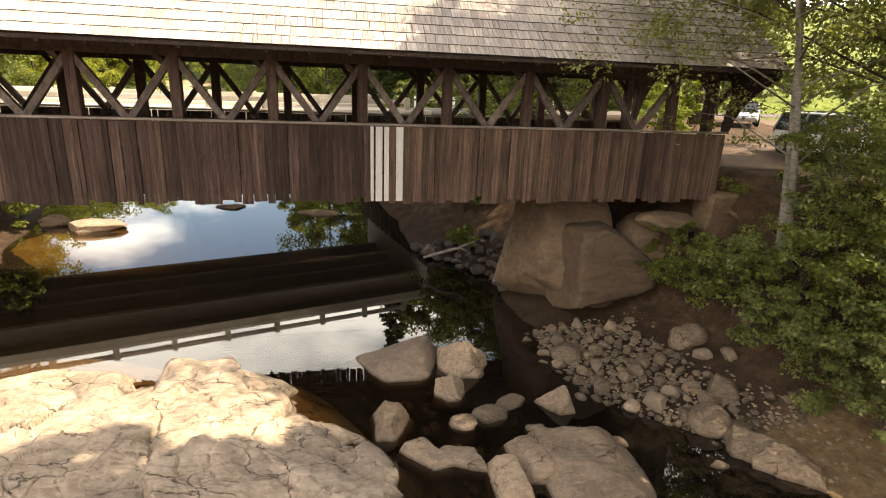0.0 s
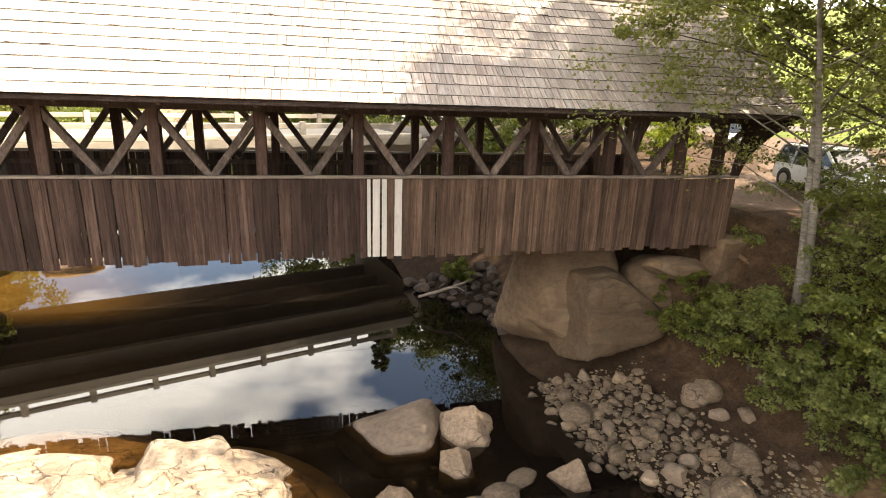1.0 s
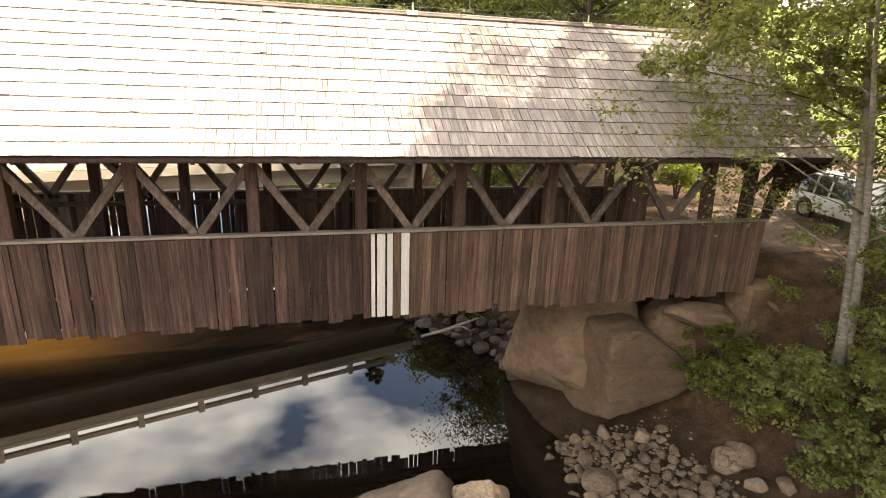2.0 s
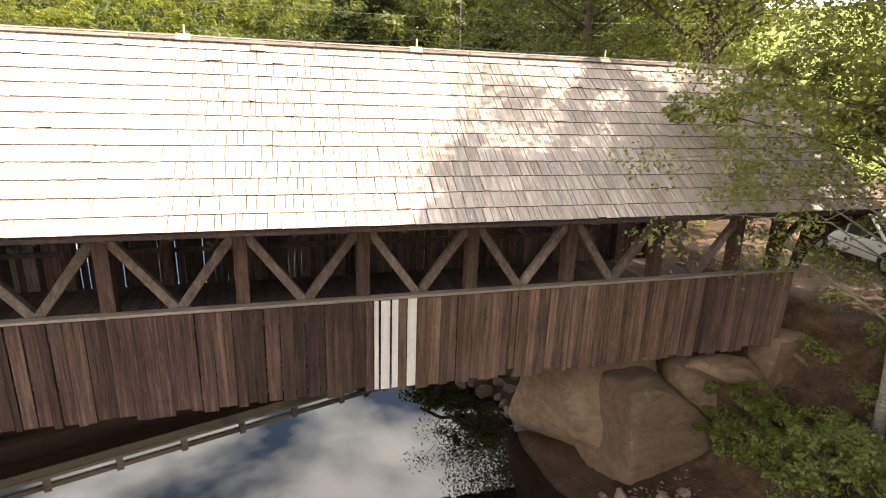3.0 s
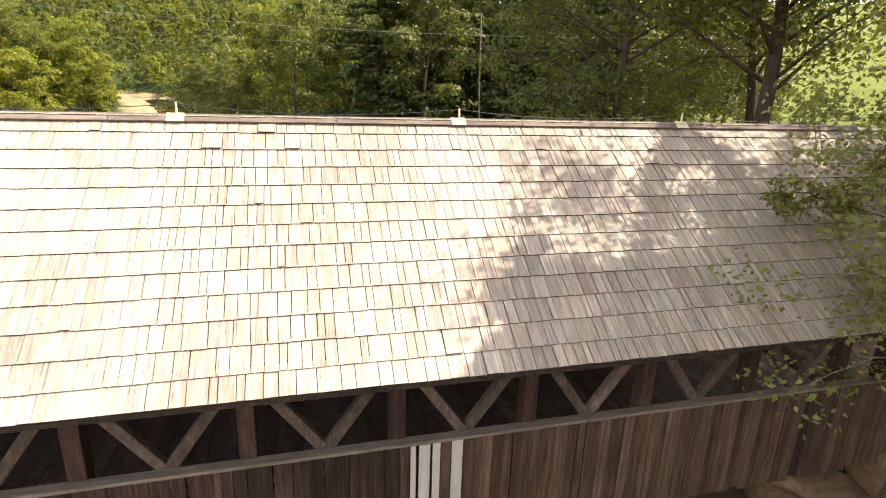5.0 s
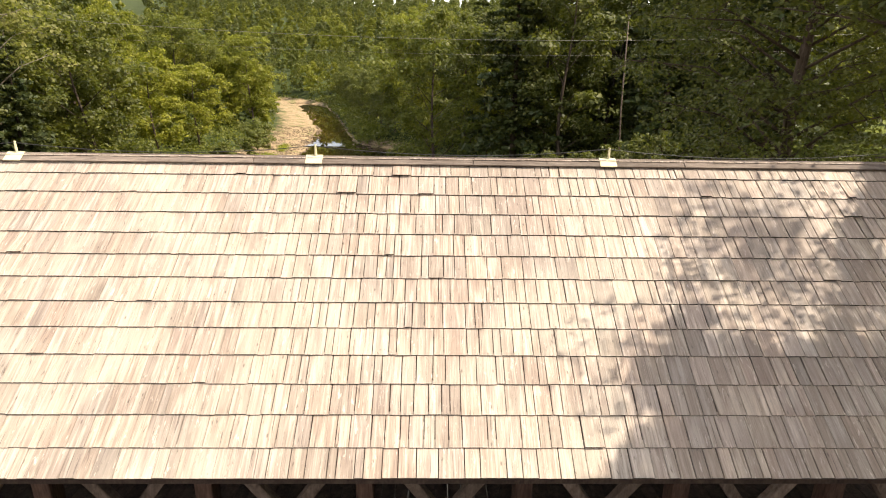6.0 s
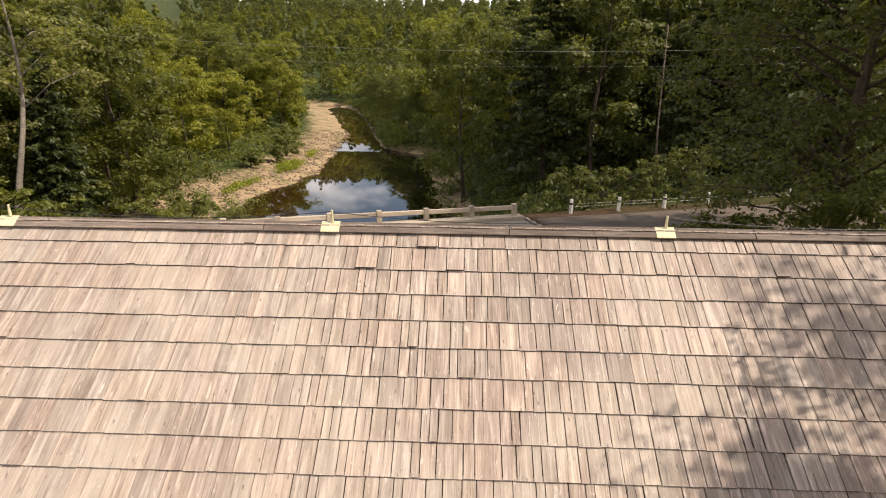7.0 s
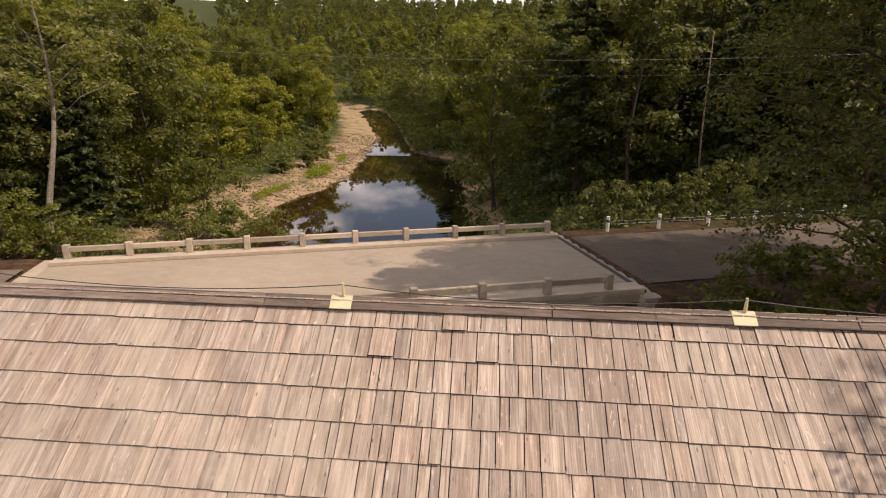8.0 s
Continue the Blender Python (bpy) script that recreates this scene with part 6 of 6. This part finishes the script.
forest(120, -130, 100, 118, 255, 6.0, clear, 0.6, 0.95, LEAF_HILL, 0.1, "sunlit green broadleaf woods beyond the stream bend")
forest(90, -130, 100, 118, 255, 5.6, clear, 0.75, 1.2, LEAF_DARK, 0.5, "dark mixed woods beyond the stream bend")
forest(170, -270, -70, 92, 330, 7.0, lambda x, y: dw(x, y) > 15, 0.6, 1.05, LEAF_HILL, 0.15, "sunlit green woods on the west slope")
forest(90, -270, -70, 92, 330, 6.5, lambda x, y: dw(x, y) > 15, 0.6, 1.0, LEAF_MAPLE, 0.3, "green mixed woods on the west slope")
forest(70, -130, 100, 118, 255, 5.2, clear, 0.5, 0.85, LEAF_GOLD, 0.0, "yellow-green woods beyond the stream bend")
def ahead(x, y):
    return de(x, y) > 3.0 and -26 < math.degrees(math.atan2(x + 0.6, y - 11.5)) < 10


forest(90, -140, 40, 236, 330, 6.5, ahead, 0.55, 0.85, LEAF_MAPLE, 0.1, "green woods where the valley turns")
clouds = {k: [crown_cloud(k, 11, 1.0) for _ in range(4)] for k in ("leafy", "pine")}
forest(280, -300, 120, 330, 720, 10.0, ahead, 0.7, 1.1, LEAF_HILL, 0.2, "green woods on the distant hill")
forest(260, -300, 120, 330, 720, 9.0, ahead, 0.7, 1.1, LEAF_DARK, 0.6, "dark pine woods on the distant hill")
forest(420, -600, 260, 720, 1480, 17.0, ahead, 1.1, 1.7, LEAF_DARK, 0.4, "dark woods along the far ridge")
clouds = {k: [crown_cloud(k, 22) for _ in range(4)] for k in ("leafy", "pine")}
forest(70, 55, 150, 25, 130, 5.0, lambda x, y: 84 < math.hypot(x, y) < 130 and y < 1.5 * x, 0.26, 0.42, LEAF_DARK, 0.3, "dark tree line behind the hay field")

# undergrowth that closes the woods down to the ground
un = np.random.default_rng(5)


def undergrowth(n, xa, xb, ya, yb, ok, size, rad, material, label):
    cs, rs = [], []
    while len(cs) < n:
        x, y = un.uniform(xa, xb), un.uniform(ya, yb)
        if ok(x, y):
            r = un.uniform(*rad)
            cs.append((x, y, gz(x, y) + 0.35 * r))
            rs.append(r)
    lv, lf = leaf_array(un, cs, rs, 26, size, 0.75)
    tagged(new("undergrowth", fast_mesh("undergrowth", lv, lf, material)), label, "undergrowth", kind="stuff")


undergrowth(1300, -75, -16, 55, 135, lambda x, y: dw(x, y) > (10.5 if y > 70 else 8 if y > 52 else 3) and off_road(x, y), 0.26, (0.7, 1.7), LEAF_MAPLE, "green saplings and ferns under the west bank trees")
undergrowth(1500, -12, 50, 44, 135, lambda x, y: de(x, y) > -0.3 and off_road(x, y) and not (x > 34 and y < 70), 0.26, (0.7, 1.7), LEAF_DARK, "dark undergrowth along the east bank")
undergrowth(1300, -90, 60, 130, 260, lambda x, y: de(x, y) > 0.8 or dw(x, y) > 11, 0.5, (1.2, 2.4), LEAF_MAPLE, "green brush at the bend of the stream")
undergrowth(420, -60, -5, 123, 236, lambda x, y: 0.6 < de(x, y) < 5.5, 0.34, (0.9, 1.9), LEAF_MAPLE, "green brush hanging over the east bank")
undergrowth(260, -34, -17, 24, 46, lambda x, y: dw(x, y) > 3.5 and off_road(x, y), 0.14, (0.5, 1.2), LEAF_MAPLE, "weeds and brush by the road")
undergrowth(240, -30, -14, 60, 120, lambda x, y: 3.0 < dw(x, y) < 6.5 and math.sin(x * 1.1) + math.sin(y * 0.35) > 0.5, 0.13, (0.4, 1.0), LEAF_BRIGHT, "tufts of yellow-green grass on the gravel bar")

# bushes on and over the west gravel bar
for i, (x, y, h, sp, lm) in enumerate([(-27.5, 58.5, 6.5, 3.6, LEAF_MAPLE), (-31.0, 60.5, 7.5, 4.0, LEAF_MAPLE), (-24.5, 56.0, 3.2, 1.8, LEAF_SHRUB), (-31.5, 106, 3.4, 2.4, LEAF_SHRUB), (-33.5, 113, 4.0, 3.0, LEAF_SHRUB), (-30.5, 98, 2.4, 1.8, LEAF_SHRUB), (-31.8, 90, 2.0, 1.6, LEAF_SHRUB)]):
    broadleaf("shrub", "leafy green bush on the gravel bar", (x, y, gz(x, y)), 270 + i, h, sp, 0.06, 0.07, 0.17, 70, 60, lm, BARK, (0.08, 0), "shrub", 1.1, 3, 0.2)

# birch on the west bank, low bushes by the concrete bridge
broadleaf("birch_tree", "slim pale-barked birch with thinning brown leaves", (-26.3, 40.6, gz(-26.3, 40.6)), 231, 15, 3.2, 0.42, 0.21, 0.16, 90, 34, LEAF_BIRCH, BIRCHBARK, (0.03, 0.0), "birch")
for i, (x, y, h, sp) in enumerate([(-21.5, 38.5, 3.2, 1.6), (-23.5, 37.0, 3.6, 1.8), (-26.0, 36.5, 3.4, 1.8), (-19.5, 50.5, 5.2, 3.2), (-22.5, 48.0, 4.2, 2.4), (-29, 38, 3.6, 2.0), (4.5, 46.5, 4.2, 2.2), (7.5, 47.5, 3.6, 2.0), (11.5, 48.0, 3.4, 2.0), (16, 49.5, 4.0, 2.2), (1.0, 49, 4.0, 2.2), (-15, 27.5, 2.4, 1.6), (-16.5, 30, 3.0, 1.8), (10.2, 30.6, 3.6, 2.0), (12.6, 29.6, 4.2, 2.2), (15.2, 30.2, 4.2, 2.4), (8.2, 30.2, 2.6, 1.6), (5.6, 23.2, 1.0, 0.6), (6.4, 26.2, 2.6, 1.5), (6.6, 29.0, 3.0, 1.7), (8.6, 27.4, 3.2, 1.8)]):
    broadleaf("shrub", "leafy green bush by the concrete bridge", (x, y, gz(x, y)), 240 + i, h, sp, 0.06, 0.05, 0.12, 70, 44, LEAF_DARK if y > 46 and x > 0 else LEAF_MAPLE if i % 3 else LEAF_SHRUB, BARK, (0, 0), "shrub", 1.1, 3, 0.2)


# ---- road furniture ----
def guard_post(x, y, z):
    t = thing("guard_post", "short white-painted roadside guard post", "guard post", (x, y, z), 0, "roadside guard posts")
    bm = bmesh.new()
    bmesh.ops.create_cone(bm, cap_ends=True, segments=12, radius1=0.11, radius2=0.105, depth=1.2, matrix=Matrix.Translation((0, 0, 0.28)))
    part("post", bm, WHITEPOST, t)
    bm = bmesh.new()
    bmesh.ops.create_cone(bm, cap_ends=True, segments=12, radius1=0.116, radius2=0.116, depth=0.14, matrix=Matrix.Translation((0, 0, 0.62)))
    part("band", bm, BLACK, t, "dark band")


GP = [ROAD_O + ROAD_U * (4.0 + 3.35 * i) + ROAD_V * 4.7 for i in range(6)]
for p in GP:
    guard_post(p.x, p.y, gz(p.x, p.y))
cable = thing("guard_cable", "steel guard cable strung between the posts", "cable", (GP[0].x, GP[0].y, ROAD_Z))
vv, ff = [], []
for dz in (0.45, 0.62):
    tube(vv, ff, [Vector((p.x, p.y - 0.12, gz(p.x, p.y) + dz)) for p in GP], [0.007] * len(GP), 5)
part("strand", mesh_from("strand", vv, ff, GALV), None, cable, "", True)

pole = thing("utility_pole", "thin leaning grey wooden utility pole", "utility pole", (13.9, 50.2, gz(13.9, 50.2)))
vv, ff = [], []
tube(vv, ff, [(0, 0, -0.5), (-0.4, 0, 6), (-0.55, -0.1, 17.2 - gz(13.9, 50.2))], [0.07, 0.055, 0.035], 8)
part("shaft", mesh_from("shaft", vv, ff, BRACEWOOD, True), None, pole)
wires = thing("overhead_wires", "overhead utility wires crossing the valley", "wire", (13.9, 50.2, 14.0))
for z0, y0, wr in ((15.5, 48.2, 0.010), (14.55, 48.4, 0.005)):
    vv, ff = [], []
    tube(vv, ff, [(x, y0 + 0.02 * x, z0 + 0.0011 * (x - 2) ** 2 - 0.2) for x in np.linspace(-60, 60, 41)], [wr] * 41, 5)
    part("wire", mesh_from("wire", vv, ff, GALV), None, wires, "", True)


# ---- parked vehicles ----
def loft(sections):
    """A body skin through closed cross-sections [(x, [(y, z), ...]), ...]."""
    vs, fs = [], []
    n = len(sections[0][1])
    for x, prof in sections:
        vs += [(x, y, z) for y, z in prof]
    for i in range(len(sections) - 1):
        for k in range(n):
            a, b = i * n + k, i * n + (k + 1) % n
            fs.append((a, b, b + n, a + n))
    fs.append(tuple(reversed(range(n))))
    fs.append(tuple(range((len(sections) - 1) * n, len(sections) * n)))
    return vs, fs


def car(name, label, at, rz, paint, L, W, H, hood, rear_up, rails):
    """x forward. hood: where the windscreen starts, from the nose; rear_up: estate-like tail."""
    t = thing(name, label, "car", at, rz)
    hw, belt, sill = W / 2, H * 0.58, 0.28
    def prof(w, top):
        return [(-w * 0.94, sill), (-w, sill + 0.2), (-w, top * 0.82), (-w * 0.93, top), (w * 0.93, top), (w, top * 0.82), (w, sill + 0.2), (w * 0.94, sill)]
    nose, tail = L / 2, -L / 2
    vs, fs = loft([(tail, prof(hw * 0.88, belt * 0.92)), (tail + 0.15, prof(hw * 0.97, belt)), (tail + 0.9, prof(hw, belt)), (0.0, prof(hw, belt)), (nose - hood, prof(hw, belt)), (nose - 0.35, prof(hw * 0.95, belt * 0.84)), (nose, prof(hw * 0.84, belt * 0.68))])
    body = part("body", mesh_from("body", vs, fs, paint, True), None, t)
    body.data.set_sharp_from_angle(angle=radians(35))
    def cab(w0, w1, z):
        return [(-w0, belt - 0.02), (-w1, z), (-w1 * 0.8, z + 0.03), (w1 * 0.8, z + 0.03), (w1, z), (w0, belt - 0.02)]
    x_r0, x_r1 = (tail + 0.06, tail + 0.35) if rear_up else (tail + 0.75, tail + 1.45)
    x_f0, x_f1 = nose - hood + 0.05, nose - hood - 0.75
    vs, fs = loft([(x_r0, cab(hw * 0.92, hw * 0.90, belt)), (x_r1, cab(hw * 0.96, hw * 0.80, H - 0.05)), (x_f1, cab(hw * 0.96, hw * 0.80, H - 0.05)), (x_f0, cab(hw * 0.92, hw * 0.90, belt))])
    part("cabin_glass", mesh_from("cabin_glass", vs, fs, GLASS), None, t, "dark tinted glass")
    bm = bmesh.new()
    box(bm, (x_r1 + x_f1) / 2, 0, H - 0.012, x_f1 - x_r1 + 0.12, hw * 1.64, 0.05, None, 0.02)
    part("roof", bm, paint, t)
    for s in (-1, 1):
        for xa, xb in ((x_r0, x_r1), (x_f0, x_f1)):
            part("pillar", beam(bmesh.new(), (xa, s * hw * 0.925, belt - 0.02), (xb, s * hw * 0.815, H - 0.03), 0.09, 0.07), paint, t)
        for q in (0.36, 0.68):
            xm = x_r1 + (x_f1 - x_r1) * q
            part("pillar", beam(bmesh.new(), (xm, s * hw * 0.965, belt - 0.02), (xm, s * hw * 0.82, H - 0.03), 0.05, 0.09), paint, t)
        if rails:
            part("roof_rail", beam(bmesh.new(), (x_r1, s * hw * 0.72, H + 0.06), (x_f1, s * hw * 0.72, H + 0.06), 0.035, 0.035), BLACK, t)
        bm = bmesh.new()
        box(bm, x_f0 - 0.35, s * (hw + 0.09), belt + 0.06, 0.12, 0.16, 0.12, None, 0.03)
        part("mirror", bm, paint, t)
        bm = bmesh.new()
        box(bm, nose - 0.16, s * hw * 0.66, belt * 0.72, 0.22, hw * 0.36, 0.15, None, 0.04)
        part("headlight", bm, LAMP, t)
        bm = bmesh.new()
        box(bm, tail + 0.07, s * hw * 0.82, belt * 0.82, 0.10, 0.16, 0.32, None, 0.02)
        part("tail_light", bm, REDLAMP, t)
        for x in (nose - 0.85, tail + 0.85):
            bm = bmesh.new()
            bmesh.ops.create_cone(bm, cap_ends=True, segments=26, radius1=0.33, radius2=0.33, depth=0.22, matrix=Matrix.Translation((x, s * (hw - 0.09), 0.33)) @ Matrix.Rotation(radians(90), 4, "X"))
            bmesh.ops.bevel(bm, geom=[e for e in bm.edges if len(e.link_faces) == 2 and e.calc_face_angle(0) > 1.0], offset=0.03, segments=2, affect="EDGES")
            wh = part("wheel", bm, TYRE, t)
            bm = bmesh.new()
            bmesh.ops.create_cone(bm, cap_ends=True, segments=20, radius1=0.21, radius2=0.21, depth=0.03, matrix=Matrix.Translation((x, s * (hw + 0.025), 0.33)) @ Matrix.Rotation(radians(90), 4, "X"))
            part("rim", bm, RIM, wh)
            bm = bmesh.new()
            bmesh.ops.create_cone(bm, cap_ends=True, segments=26, radius1=0.39, radius2=0.39, depth=0.02, matrix=Matrix.Translation((x, s * (hw + 0.004), 0.36)) @ Matrix.Rotation(radians(90), 4, "X"))
            part("wheel_arch", bm, BLACK, t)
    bm = bmesh.new()
    box(bm, nose - 0.02, 0, 0.45, 0.16, W * 0.82, 0.22, None, 0.05)
    part("bumper", bm, paint, t)
    bm = bmesh.new()
    box(bm, tail + 0.03, 0, 0.48, 0.16, W * 0.86, 0.24, None, 0.05)
    part("bumper", bm, paint, t)
    bm = bmesh.new()
    box(bm, nose - 0.05, 0, belt * 0.66, 0.12, hw * 0.8, 0.12, None, 0.02)
    part("grille", bm, BLACK, t)
    return t


car("van", "white sport-utility wagon with roof rails parked by the bridge", (18.3, 17.8, gz(18.3, 17.8) + 0.05), -98, CARWHITE, 4.4, 1.78, 1.62, 1.15, True, True)
car("car", "silver saloon car parked facing the bridge", (25.2, 31.0, gz(25.2, 31.0) + 0.05), -128, CARSILVER, 4.5, 1.76, 1.42, 1.25, False, False)


# ---- single shingles of the nearest stretch of roof ----
inv = bridge.matrix_basis.inverted()
for w, m in singles:
    if w not in proto:
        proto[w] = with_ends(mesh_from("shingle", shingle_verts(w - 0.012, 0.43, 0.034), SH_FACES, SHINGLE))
    ob = new("shingle", proto[w])
    ob.parent, ob.matrix_parent_inverse, ob.matrix_basis = bridge, inv, m
